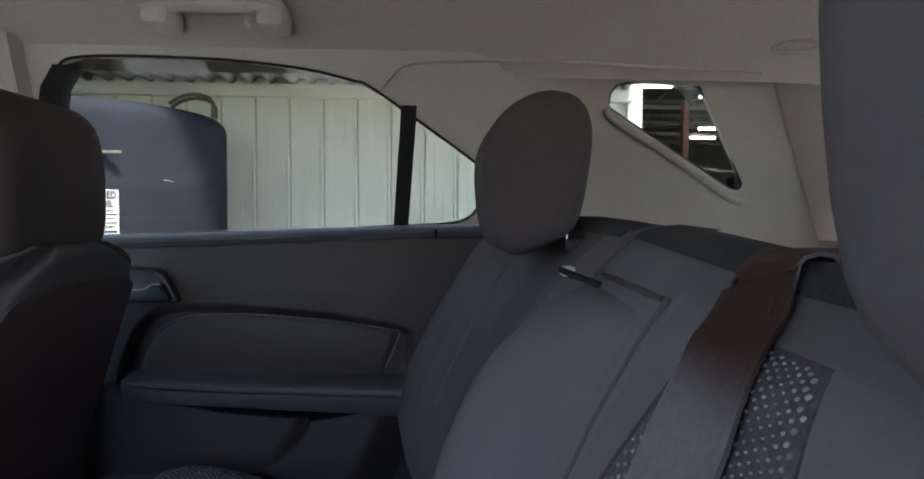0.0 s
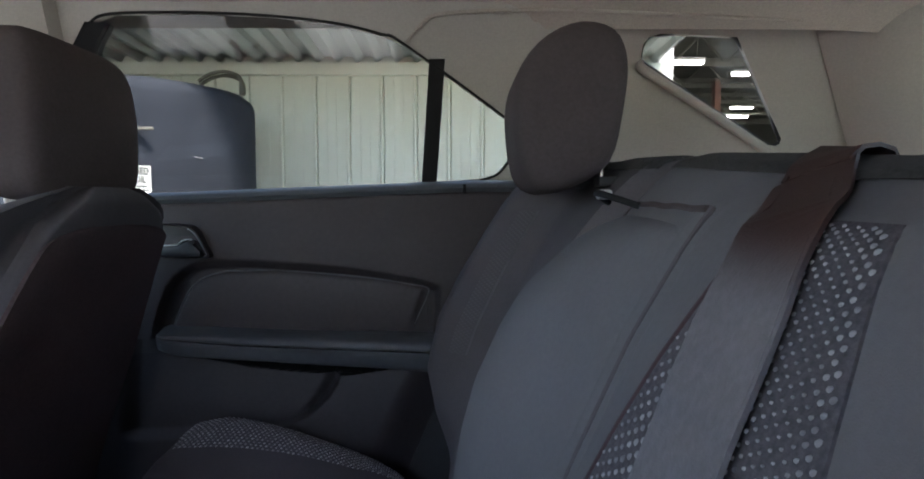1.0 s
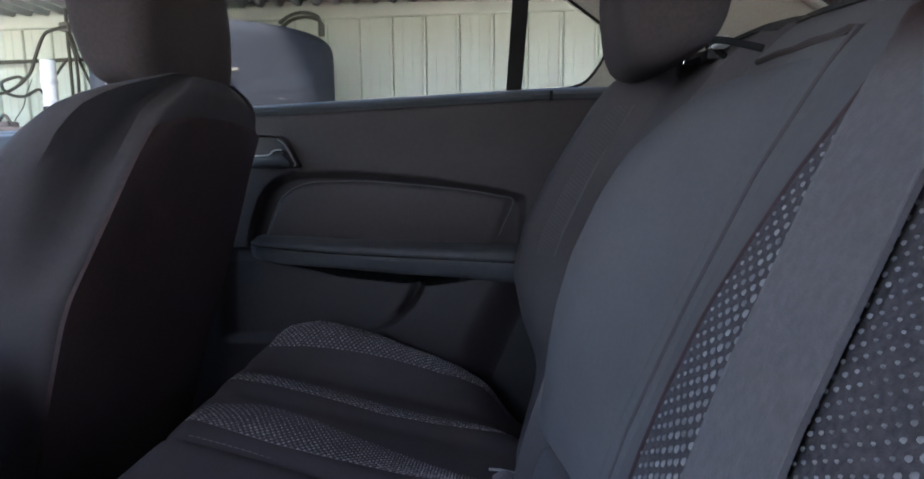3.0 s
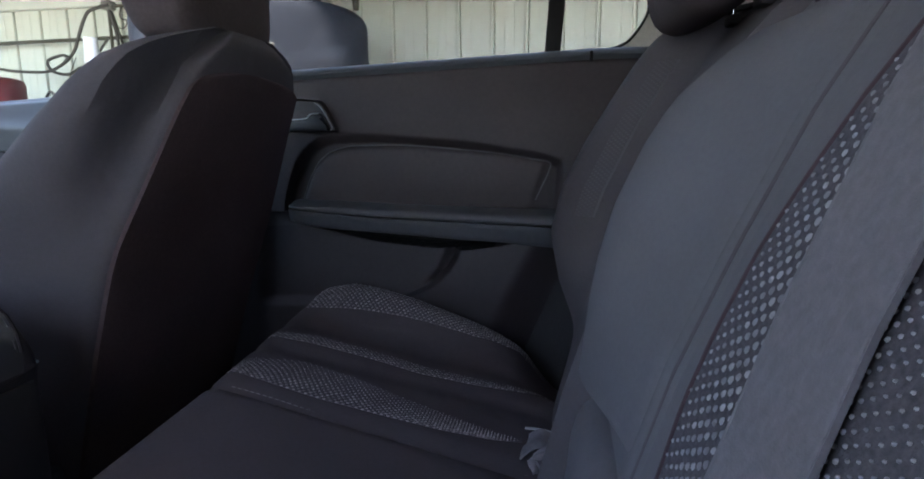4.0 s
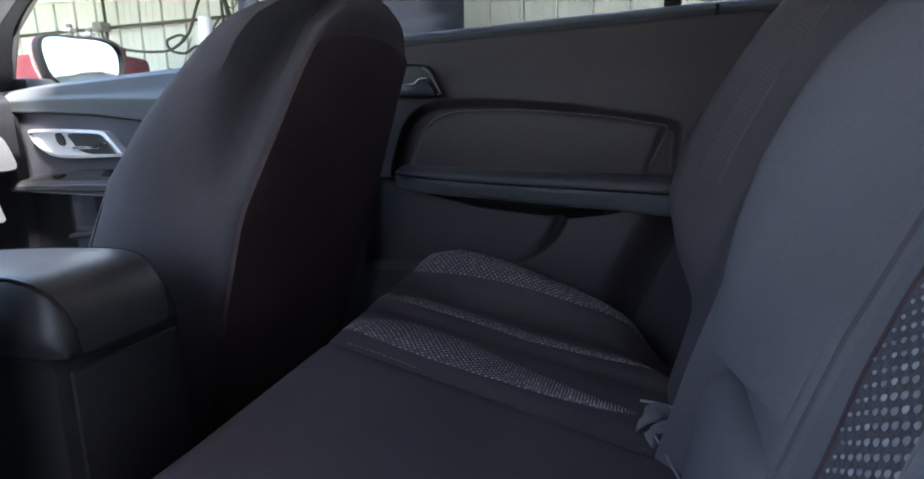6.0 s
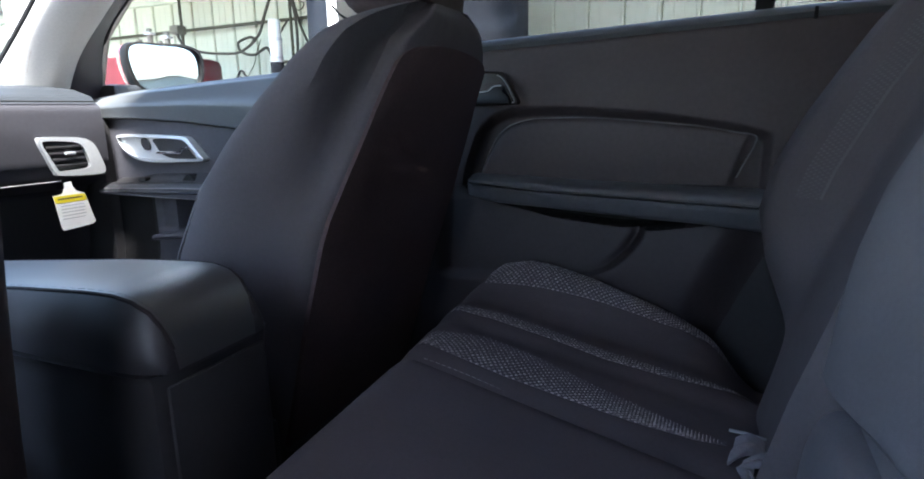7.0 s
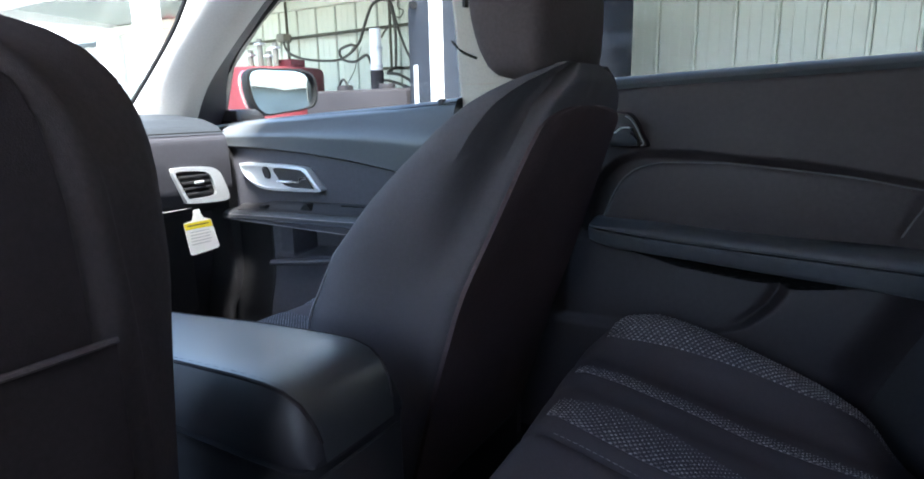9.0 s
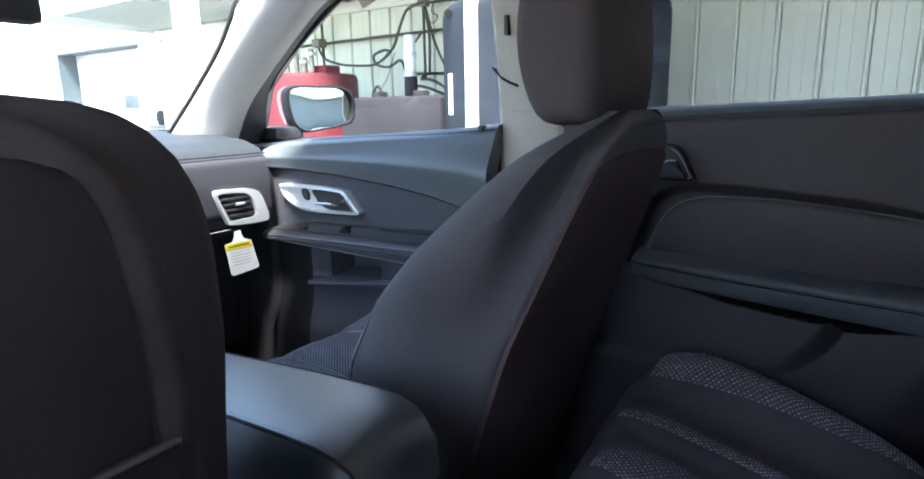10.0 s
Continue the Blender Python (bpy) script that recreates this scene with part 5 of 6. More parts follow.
# folded armrest between the seats
def arm_face(u, v):
    z = 0.655 + (1.045 - 0.655) * v
    y = 0.490 + (0.690 - 0.490) * u
    e = min(u, 1 - u) * 0.20
    ez = min(v, 1 - v) * 0.39
    roundness = (1 - max(0, 1 - e / 0.022) ** 2.5) * (1 - max(0, 1 - ez / 0.020) ** 2.5)
    proud = interp(z, [(0.655, 0.036), (0.69, 0.042), (0.74, 0.052), (0.80, 0.066), (0.86, 0.074), (0.92, 0.074), (0.97, 0.066), (1.01, 0.045), (1.045, 0.014)])
    return Vector((back_x(z) + 0.014 - 0.014 * roundness - proud * roundness * smoothstep(-0.1, 0.85, u), y, z))


part("armrest", sheet(arm_face, span(0, 1, 30), span(0, 1, 46), (0.06, 0, 0)), LIT_CLOTH, rear_left, "padded armrest folded into the seat back")
part("armrest_gap", tube([(back_x(z) + 0.006, 0.484, z) for z in span(0.64, 1.052, 24)], 0.0030, 6), CLOTH, rear_left, "dark gap beside the armrest")
top_gap = [(back_x(1.055) - 0.001, y, 1.056 - top_dip(y, 1.056) + 0.0006 * math.sin(95 * y)) for y in span(0.484, 0.66, 40)]
part("armrest_gap", tube(top_gap, 0.0032, 6), HEAD_CLOTH, rear_left, "dark ragged gap over the armrest")
part("armrest_strap", tube([(0.165, 0.57, 1.052), (0.138, 0.585, 1.062), (0.133, 0.605, 1.064), (0.150, 0.625, 1.055)], 0.0034, 8, steps=14), RUBBER, rear_left, "black pull strap of the armrest")
part("strap_clip", box(0.132, 0.146, 0.592, 0.608, 1.058, 1.068, 0.003), SATIN, rear_left, "small light clip on the strap")
part("lower_pad", pillow([(-0.036, 0.46), (-0.030, 0.55), (-0.024, 0.60), (-0.008, 0.634), (0.022, 0.641), (0.05, 0.62), (0.05, 0.46)], 0.478, 0.695, 7), LIT_CLOTH, rear_left, "padded block under the armrest")


def right_back(u, v):
    x, z = back_line(v)
    k = smoothstep(0.95, 1.05, u)
    front = interp(z, [(0.36, 0.03), (0.50, 0.015), (0.60, -0.012), (0.68, -0.042), (0.76, -0.058), (0.84, -0.040), (0.92, 0.0), (1.0, 0.048), (1.05, 0.080), (1.085, 0.108), (1.108, 0.15), (1.115, 0.20)])
    mid = x - 0.02 - 0.02 * smoothstep(0.80, 0.72, u) * smoothstep(1.10, 0.9, z)
    edge = 0.03 * smoothstep(0.02, 0.0, abs(u - 0.71)) + 0.10 * smoothstep(1.13, 1.19, u) ** 2
    return Vector((mid + (front - mid) * k + edge, u, z - top_dip(u, z)))


rear_right = thing("folding_seat", (0.10, 0.95, 0.30), "charcoal cloth rear seat back with a bolster beside the door", "car seat", "rear seat backs")
part("backrest", sheet(right_back, span(0.71, 1.19, 50), span(0, LONG, 60), (0.11, 0, -0.02)), CLOTH, rear_right)
part("dotted_insert", sheet(lambda u, v: right_back(u, v) + Vector((-0.004, 0, 0)), span(0.990, 1.010, 6), span(arc_of(0.80), arc_of(1.04), 30), (0.008, 0, 0)), WEAVE_DIM, rear_right, "dotted knit insert beside the bolster")

part("top_edge", sheet(carpet_edge(right_back), span(0.72, 1.12, 24), span(arc_of(1.099), LONG, 8), (0.05, 0, -0.006)), CARPET, rear_right, "dark carpet over the top edge")
RHEAD = [(0.068, 1.17), (0.075, 1.225), (0.105, 1.265), (0.150, 1.285), (0.195, 1.275), (0.213, 1.235), (0.208, 1.17), (0.192, 1.105), (0.150, 1.075), (0.110, 1.066), (0.080, 1.090)]
part("headrest", pillow(RHEAD, 0.755, 0.985, 7, 18), HEAD_CLOTH, rear_right, "dark cloth headrest")
part("headrest", pillow([(x + 0.025, z) for x, z in RHEAD], -0.08, 0.173, 5), CLOTH, rear_left, "charcoal cloth headrest")
for y in (0.80, 0.93):
    part("headrest_post", tube([(0.185, y, 1.085), (0.183, y, 1.13)], 0.005, 10), CHROME, rear_right, "steel headrest post")
    part("post_collar", box(0.178, 0.215, y - 0.016, y + 0.016, 1.075, 1.088, 0.003), PLASTIC_DARK, rear_right)
for y in (0.0, 0.13):
    part("headrest_post", tube([(0.205, y, 1.06), (0.20, y, 1.13)], 0.006, 10), CHROME, rear_left, "steel headrest post")

# belt lying on the seat back
belt = thing("seat_belt", (0.10, 0.34, 0.50), "grey woven seat belt, toned maroon above for shade, down the rear seat back", "seat belt")
line = [(back_x(z) - 0.009, belt_y(z) - 0.006, z - top_dip(belt_y(z), z)) for z in span(0.45, 1.105, 60)]
over = line[-1:] + [(0.243, 0.415, 1.086), (0.258, 0.424, 1.091), (0.276, 0.434, 1.094), (0.292, 0.442, 1.084)]


def belt_wide(t):
    """The webbing narrows where it folds over the seat's top."""
    return interp(t, [(0, 0.082), (0.83, 0.084), (0.89, 0.073), (0.94, 0.058), (1, 0.056)])


part("webbing", ribbon(line, belt_wide, (0, 1, 0), thick=0.003), BELT_SHADED, belt)
part("upper_webbing", ribbon(over, lambda t: 0.054 - 0.004 * t, (0, 1, 0), thick=0.003), BELT_SHADED, belt, "shade-toned maroon end of the belt over the seat top")
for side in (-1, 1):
    part("woven_edge", tube([(x - 0.0012, y + side * (0.5 * belt_wide(i / 59) - 0.0015), z) for i, (x, y, z) in enumerate(line)], 0.0011, 5), BELT_SHADED, belt)
structure("wall_cargo_cover", box(0.36, 1.14, -0.26, 1.20, 0.60, 0.62), CARPET, "black cargo floor behind the rear seat", "car trim")

# ---- rear cushion ----
cushion = thing("rear_bench", (-0.30, 0.70, 0.29), "charcoal cloth rear bench cushion with dotted bands", "car seat")


def cush_z(x, y):
    base = 0.600 - 0.235 * (x + 0.53)
    crest = interp(x, [(-0.56, 0.0), (-0.53, 0.010), (-0.50, 0.032), (-0.45, 0.052), (-0.40, 0.056), (-0.33, 0.053), (-0.22, 0.040), (-0.165, 0.030), (-0.12, 0.014), (-0.08, 0.0)])
    base += crest * smoothstep(1.05, 1.15, y)
    base -= 0.08 * smoothstep(1.15, 1.24, y) ** 1.5
    base -= 0.010 * math.exp(-((y - 0.745) / 0.012) ** 2)
    # shallow furrows along the bands
    for mid in (0.90, 1.02):
        base -= 0.005 * math.exp(-((y - mid - 0.06 * (x + 0.53)) / 0.022) ** 2)
    base -= 0.06 * smoothstep(-0.12, -0.03, x) * smoothstep(0.97, 1.10, y)
    front = max(0, (-0.50 - x) / 0.065)
    base -= 0.075 * front ** 2.2
    return base


def front_x(y):
    return interp(y, [(-0.2, -0.53), (0.45, -0.532), (0.75, -0.547), (0.95, -0.566), (1.08, -0.574), (1.2, -0.55)])


def cush_at(u, v):
    """v from the front edge (0) to the back (1)."""
    x = front_x(u) + (0.06 - front_x(u)) * v
    return Vector((x, u, cush_z(x - (front_x(u) + 0.555) * (1 - v), u)))


part("cover", sheet(cush_at, span(-0.22, 1.235, 110), [0, 0.015, 0.03, 0.05] + span(0.08, 1, 36), (0.02, 0, -0.22)), SHADED_BENCH, cushion)


def knotted(lo, hi, name, label, v0, v1, near, far):
    """A band of raised knots between two lines y(x) on the cushion; the knots shrink from its inner to its outer edge."""
    def at(u, v):
        x = -0.56 + v
        a, b = interp(x, lo), interp(x, hi)
        y = a + u * (b - a) / 0.1
        p = cush_at(y, (x - front_x(y)) / (0.06 - front_x(y)))
        return p + Vector((0, 0, 0.0012))

    def size(u, v):
        ends = smoothstep(v0, v0 + 0.02 + 0.15 * u, v + 0.02) * smoothstep(v1 + 0.01, v1 - 0.05, v)
        return ends * (near + (far - near) * min(1, u / 0.1))
    wide = sum(interp(x, hi) - interp(x, lo) for x in (-0.5, -0.4, -0.3, -0.2)) / 4
    band_face = sheet(lambda u, v: at(u, v) - Vector((0, 0, 0.0005)), span(0, 0.1, 10), span(v0, v1, 50), (0, 0, -0.005))
    base = part(name, band_face, KNIT, cushion, label)
    dots = part("knit_relief", knots(at, 0.001, 0.1, v0, v1, 0.0088 * 0.1 / wide, 0.0046, 0.0019, 0.0011, size, 1.35, 0.6), KNOT_DIM, base, "grey raised knots of the knit", 80)
    tagged(dots, kind="stuff")


knotted([(-0.56, 1.078), (-0.53, 1.086), (-0.40, 1.102), (-0.30, 1.112), (-0.20, 1.118), (-0.10, 1.140), (-0.03, 1.150)], [(-0.56, 1.15), (-0.30, 1.178), (-0.12, 1.165), (-0.03, 1.156)], "dotted_band", "dotted knit band along the outer edge", 0.035, 0.50, 1.0, 0.75)
knotted([(-0.56, 0.930), (-0.53, 0.936), (-0.46, 0.951), (-0.36, 0.954), (-0.27, 0.950), (-0.18, 0.964), (-0.10, 0.986), (-0.03, 1.028)], [(-0.56, 0.950), (-0.46, 0.985), (-0.36, 0.985), (-0.27, 0.980), (-0.18, 0.988), (-0.10, 1.002), (-0.03, 1.034)], "dotted_band", "narrow dotted knit band", 0.03, 0.53, 1.05, 0.35)
knotted([(-0.56, 0.780), (-0.51, 0.783), (-0.38, 0.776), (-0.29, 0.781), (-0.20, 0.789), (-0.13, 0.803), (-0.09, 0.820)], [(-0.56, 0.80), (-0.51, 0.835), (-0.44, 0.875), (-0.36, 0.870), (-0.28, 0.850), (-0.20, 0.835), (-0.13, 0.825), (-0.09, 0.830)], "dotted_band", "dotted knit band", 0.045, 0.47, 1.1, 0.30)
for k in range(46):
    v0 = 0.09 + 0.0150 * k
    part("stitch", tube([cush_at(0.748 + 0.004 * math.sin(9 * v), v) + Vector((0, 0, 0.001)) for v in (v0, v0 + 0.005, v0 + 0.0095)], 0.0008, 5), THREAD, cushion)

buckle = thing("seat_belt_buckle", (-0.05, 0.83, 0.48), "grey seat belt buckle with folded webbing on the cushion", "buckle")


def fold(a, b, c, d, sag):
    """A slack piece of webbing between four corners."""
    a, b, c, d = Vector(a), Vector(b), Vector(c), Vector(d)
    return sheet(lambda u, v: a.lerp(b, u).lerp(d.lerp(c, u), v) + Vector((0, 0, sag * math.sin(math.pi * u) + 0.5 * sag * math.sin(2 * math.pi * v))), span(0, 1, 9), span(0, 1, 9), (0.001, 0, -0.003))


part("webbing", fold((-0.090, 0.772, 0.500), (-0.048, 0.800, 0.500), (-0.043, 0.832, 0.503), (-0.080, 0.826, 0.508), 0.010), BELT, buckle)
part("webbing_fold", fold((-0.078, 0.766, 0.497), (-0.040, 0.776, 0.499), (-0.035, 0.798, 0.508), (-0.072, 0.781, 0.503), 0.006), BELT, buckle)
part("webbing_tail", fold((-0.071, 0.742, 0.497), (-0.066, 0.745, 0.497), (-0.060, 0.772, 0.500), (-0.080, 0.768, 0.500), 0.002), BELT, buckle)
part("webbing_edge", tube([(-0.087, 0.850, 0.504), (-0.066, 0.846, 0.505), (-0.042, 0.836, 0.506)], 0.0022, 6, steps=8), SATIN_DARK, buckle, "pale edge of the webbing")
part("strap", tube([(-0.066, 0.765, 0.500), (-0.052, 0.720, 0.500), (-0.038, 0.672, 0.499)], 0.0020, 6, steps=10), BELT, buckle)
part("latch_box", box(-0.040, 0.002, 0.650, 0.684, 0.468, 0.499, 0.006), ORANGE, buckle, "red release button block")

# ---- grab handle ----
grip = thing("grab_handle", (-0.395, 1.17, 1.47), "beige moulded grab handle above the rear window", "grab handle")
part("bar", loft([[Vector((p.x + dx, p.y, p.z)) for p in smooth_ring([(x, 1.120, z - 0.014), (x, 1.104, z), (x, 1.120, z + 0.012), (x, 1.138, z)], 14)] for x, z, dx in ((-0.515, 1.488, 0), (-0.50, 1.492, 0), (-0.46, 1.496, 0), (-0.40, 1.497, 0), (-0.32, 1.496, 0), (-0.29, 1.492, 0), (-0.272, 1.488, 0))]), BEIGE, grip)
for x in (-0.495, -0.292):
    part("mount", box(x - 0.026, x + 0.026, 1.108, 1.19, 1.458, 1.508, 0.012), BEIGE, grip)
part("coat_hook", tube([(-0.335, 1.13, 1.478), (-0.332, 1.115, 1.464), (-0.328, 1.118, 1.455)], 0.006, 8, steps=8), BEIGE, grip)

# glass mark on the corner pane
mark = thing("glass_marking", (0.0, 1.34, 1.11), "small grey etched safety marking on the corner glass", "glass marking")
for x0, x1, z0, z1 in ((-0.012, 0.042, 1.1095, 1.1112), (0.002, 0.028, 1.1222, 1.1234), (0.004, 0.028, 1.1265, 1.1277), (0.002, 0.030, 1.1310, 1.1322)):
    y = side_y(0.02, 1.11) + 0.019
    part("text_bar", box(x0, x1, y, y + 0.001, z0, z1), GREY_INK, mark)
part("logo_square", box(0.036, 0.042, y, y + 0.001, 1.136, 1.142), GREY_INK, mark)

# ---- outer mirror ----
wing = thing("wing_mirror", (-1.78, 1.45, 1.0), "red and black outer door mirror", "door mirror")

mr = smooth_ring([(-1.84, 1.420, 1.150), (-1.80, 1.515, 1.160), (-1.765, 1.600, 1.156), (-1.752, 1.635, 1.12), (-1.755, 1.630, 1.045), (-1.77, 1.59, 1.025), (-1.80, 1.52, 1.014), (-1.825, 1.462, 1.010), (-1.84, 1.425, 1.05)], 44)
mc = sum(mr, Vector()) / len(mr)


def scaled(ring, k, dx):
    return [mc + (p - mc) * k + Vector((dx * 0.92, dx * -0.38, 0)) for p in ring]


part("housing", loft([scaled(mr, 0.90, -0.012), scaled(mr, 0.93, 0.004), scaled(mr, 1.0, 0.002), scaled(mr, 1.03, -0.03), scaled(mr, 1.0, -0.06)], cap=False), RUBBER, wing, "black mirror surround")
part("cap", loft([scaled(mr, 1.0, -0.055), scaled(mr, 1.02, -0.08), scaled(mr, 0.92, -0.13), scaled(mr, 0.70, -0.17), scaled(mr, 0.35, -0.185)]), PAINT_RED, wing, "glossy red mirror cap")
turned = Matrix.Translation(mc) @ Matrix.Rotation(radians(5), 4, "Z") @ Matrix.Rotation(radians(-1.0), 4, "Y") @ Matrix.Translation(-mc)
facing = Vector((0.924, -0.382, 0))
flat = [p - facing * (p - mc).dot(facing) for p in mr]
part("mirror", loft([[turned @ p for p in scaled(flat, k, d)] for k, d in [(0.925, -0.010)] + [(k, -0.0050 + 0.0009 * (1 - (k / 0.925) ** 2)) for k in (0.925, 0.82, 0.70, 0.58, 0.46, 0.34, 0.22, 0.12, 0.04)]]), MIRROR, wing, "reflecting mirror glass")
part("arm", box(-1.95, -1.83, 1.35, 1.47, 0.985, 1.03, 0.012), VINYL, wing)

inner_mirror = thing("rear_view_mirror", (-1.45, MID, 1.30), "black framed rear view mirror near the windscreen", "mirror")
part("frame", box(-1.47, -1.43, 0.314, 0.566, 1.235, 1.305, 0.015), PLASTIC_DARK, inner_mirror)
part("stem", tube([(-1.47, MID, 1.28), (-1.60, MID, 1.37)], 0.012, 8), PLASTIC_DARK, inner_mirror)

screen = sheet(lambda u, v: Vector((-2.22 + 0.92 * v, u, 1.03 + 0.43 * v ** 0.9 + 0.03 * (1 - ((u - MID) / 0.75) ** 2) * v)), span(flip(1.15 + 0.07), 1.15 + 0.07, 10), span(0, 1, 10), (-0.004, 0, 0.004))
screen = structure("window_4", screen, GLASS, "clear windscreen", "window")
screen.visible_shadow = False

# ---- outside: ground, wall, canopy ----
structure("ground", box(-60, 40, -60, 60, -0.2, 0.0), CONCRETE, "pale concrete yard around the car", "ground")
WY, WT = 4.60, 2.06
wall_parent = structure("wall_metal", box(-8.1, 1.55, WY + 0.045, WY + 0.12, 0.0, WT + 0.1), WALL_WHITE, "white ribbed metal building wall", "wall")
ORIGIN[wall_parent] = Vector((0, 0, 0))


def panel_bm():
    bm = bmesh.new()
    sect = [(0.0, 0.0), (0.005, -0.012), (0.020, -0.012), (0.027, 0.0), (0.0275, 0.026), (0.0375, 0.026), (0.038, 0.0), (0.104, 0.0), (0.107, 0.003), (0.110, 0.0), (0.176, 0.0), (0.179, 0.003), (0.182, 0.0), (0.253, 0.0)]
    a = [bm.verts.new((x, y, 0.0)) for x, y in sect]
    b = [bm.verts.new((x, y, WT)) for x, y in sect]
    for i in range(len(sect) - 1):
        bm.faces.new((a[i], a[i + 1], b[i + 1], b[i]))
    return bm


bm = panel_bm()
me = bpy.data.meshes.new("metal_panel")
bm.to_mesh(me)
bm.free()
me.materials.append(WALL_WHITE)
PITCH = 0.2535
for i in range(36):
    ob = new("metal_panel", me)
    ob.parent = wall_parent
    ob.location = (-1.30 - 25 * PITCH - 0.045 + i * PITCH, WY + 0.015, 0)
structure("trim_wall_flashing", box(-8.1, 1.55, WY - 0.05, WY + 0.02, WT - 0.07, WT + 0.02, 0.006), WALL_WHITE, "white flashing along the top of the wall", "flashing")


def canopy(u, v):
    k = (u / 0.15) % 1.0
    d = 0.045 * smoothstep(0.10, 0.25, k) * smoothstep(0.90, 0.75, k)
    return Vector((u, v, WT + 0.04 + d + (WY - v) * 0.05))


structure("ceiling_canopy", sheet(canopy, [-8.1 + 0.0215 * i for i in range(450)], [WY + 0.05, 4.0, 3.3], (0, 0, 0.012)), ROOF_METAL, "ribbed metal canopy roof over the tanks", "canopy", 25)
structure("trim_canopy_edge", box(-8.12, -8.06, 3.25, WY, WT + 0.01, WT + 0.16), WHITE, "white canopy end trim", "canopy")
structure("trim_canopy_edge", box(-8.1, 1.55, 3.25, 3.31, WT + 0.06, WT + 0.20), WHITE, "white canopy front gutter", "canopy")


def post(x, y, w=0.10):
    p = thing("canopy_post", (x, y, 0), "white painted square steel canopy post", "post", "canopy posts")
    part("shaft", box(x - w / 2, x + w / 2, y - w / 2, y + w / 2, 0, WT + 0.1, 0.006), WHITE, p)
    part("foot_plate", box(x - w, x + w, y - w, y + w, 0, 0.012), STEEL_DARK, p)


post(-5.15, 3.2, 0.16)
post(-2.225, 3.12, 0.064)

# ---- tanks ----
oil = thing("oil_tank", (-2.055, 3.86, 0), "dark blue upright plastic waste oil tank", "tank")
R = 0.735
n = 64
rows = [(R, 0.0), (R, 0.4), (R, 0.8), (R, 1.2), (R, 1.55), (R, 1.64), (R - 0.012, 1.68), (R - 0.05, 1.715), (R - 0.14, 1.735), (0.30, 1.758), (0.28, 1.775), (0.05, 1.778)]
part("shell", loft([[Vector((-2.055 + q * math.cos(2 * math.pi * k / n), 3.86 + q * math.sin(2 * math.pi * k / n), z)) for k in range(n)] for q, z in rows]), TANK_BLUE, oil)
part("level_bracket", box(-1.80, -1.60, 3.190, 3.215, 1.425, 1.440, 0.004), STEEL_DARK, oil)
lab = part("label_sheet", ribbon([(-2.055 + 0.738 * math.cos(a), 3.86 + 0.738 * math.sin(a), 1.115) for a in span(radians(296.0), radians(304.2), 8)], lambda t: 0.25, (0, 0, 1), thick=0.001), LABEL_PAPER, oil, "white paper tank label")
for i, z in enumerate((1.13, 1.11, 1.09, 1.065, 1.045, 1.02)):
    part("text_bar", ribbon([(-2.055 + 0.7395 * math.cos(a), 3.86 + 0.7395 * math.sin(a), z) for a in span(radians(297.5), radians(302.4 + i % 2), 5)], lambda t: 0.006 + 0.004 * (i == 5), (0, 0, 1), thick=0.001), INK, oil)


def lettering(text, size, at, rz, mat, parent, name="lettering"):
    cu = bpy.data.curves.new(name, "FONT")
    cu.offset = 0.0012
    cu.body, cu.size, cu.align_x, cu.extrude = text, size, "LEFT", 0.0006
    ob = new("tmp_text", cu)
    dg = bpy.context.evaluated_depsgraph_get()
    me = bpy.data.meshes.new_from_object(ob.evaluated_get(dg))
    bpy.data.objects.remove(ob)
    me.transform(Matrix.Diagonal((0.68, 1, 1, 1)))
    me.transform(pose(*at, 90, 0, rz))
    me.transform(Matrix.Translation(-ORIGIN[parent]))
    me.materials.append(mat)
    o = new(name, me)
    o.parent = parent
    return o


for word, z, w in (("USED", 1.195, 0.092), ("OIL", 1.150, 0.060)):
    a = radians(300.3)
    lettering(word, 0.052, (-2.055 + 0.741 * math.cos(a) - w / 2 * math.cos(radians(30)), 3.86 + 0.741 * math.sin(a) - w / 2 * math.sin(radians(30)), z), 30, INK, oil)
part("white_mark", ribbon([(-2.055 + 0.738 * math.cos(a), 3.86 + 0.738 * math.sin(a), 1.157) for a in span(radians(232), radians(238), 4)], lambda t: 0.255, (0, 0, 1), thick=0.001), PAPER, oil, "white level gauge strip")
for dy, dz in ((0.0, 0.0), (0.03, -0.018)):
    part("hose", tube([(-1.539, 3.64 + dy, 1.762 + dz), (-1.477, 3.64 + dy, 1.801 + dz), (-1.402, 3.64 + dy, 1.819 + dz), (-1.341, 3.64 + dy, 1.810 + dz), (-1.297, 3.64 + dy, 1.790 + dz), (-1.284, 3.64 + dy, 1.745)], 0.011, 8, steps=22), PIPE, oil, "olive hose over the tank's shoulder")
part("fitting", cylinder((-1.284, 3.655), 0.02, 1.68, 1.75, 12, 0.004), PIPE, oil)
part("bolt", tube([(-2.53, 3.31, 1.655), (-2.49, 3.26, 1.645), (-2.45, 3.22, 1.635)], 0.022, 10), RUBBER, oil, "black pipe stub")
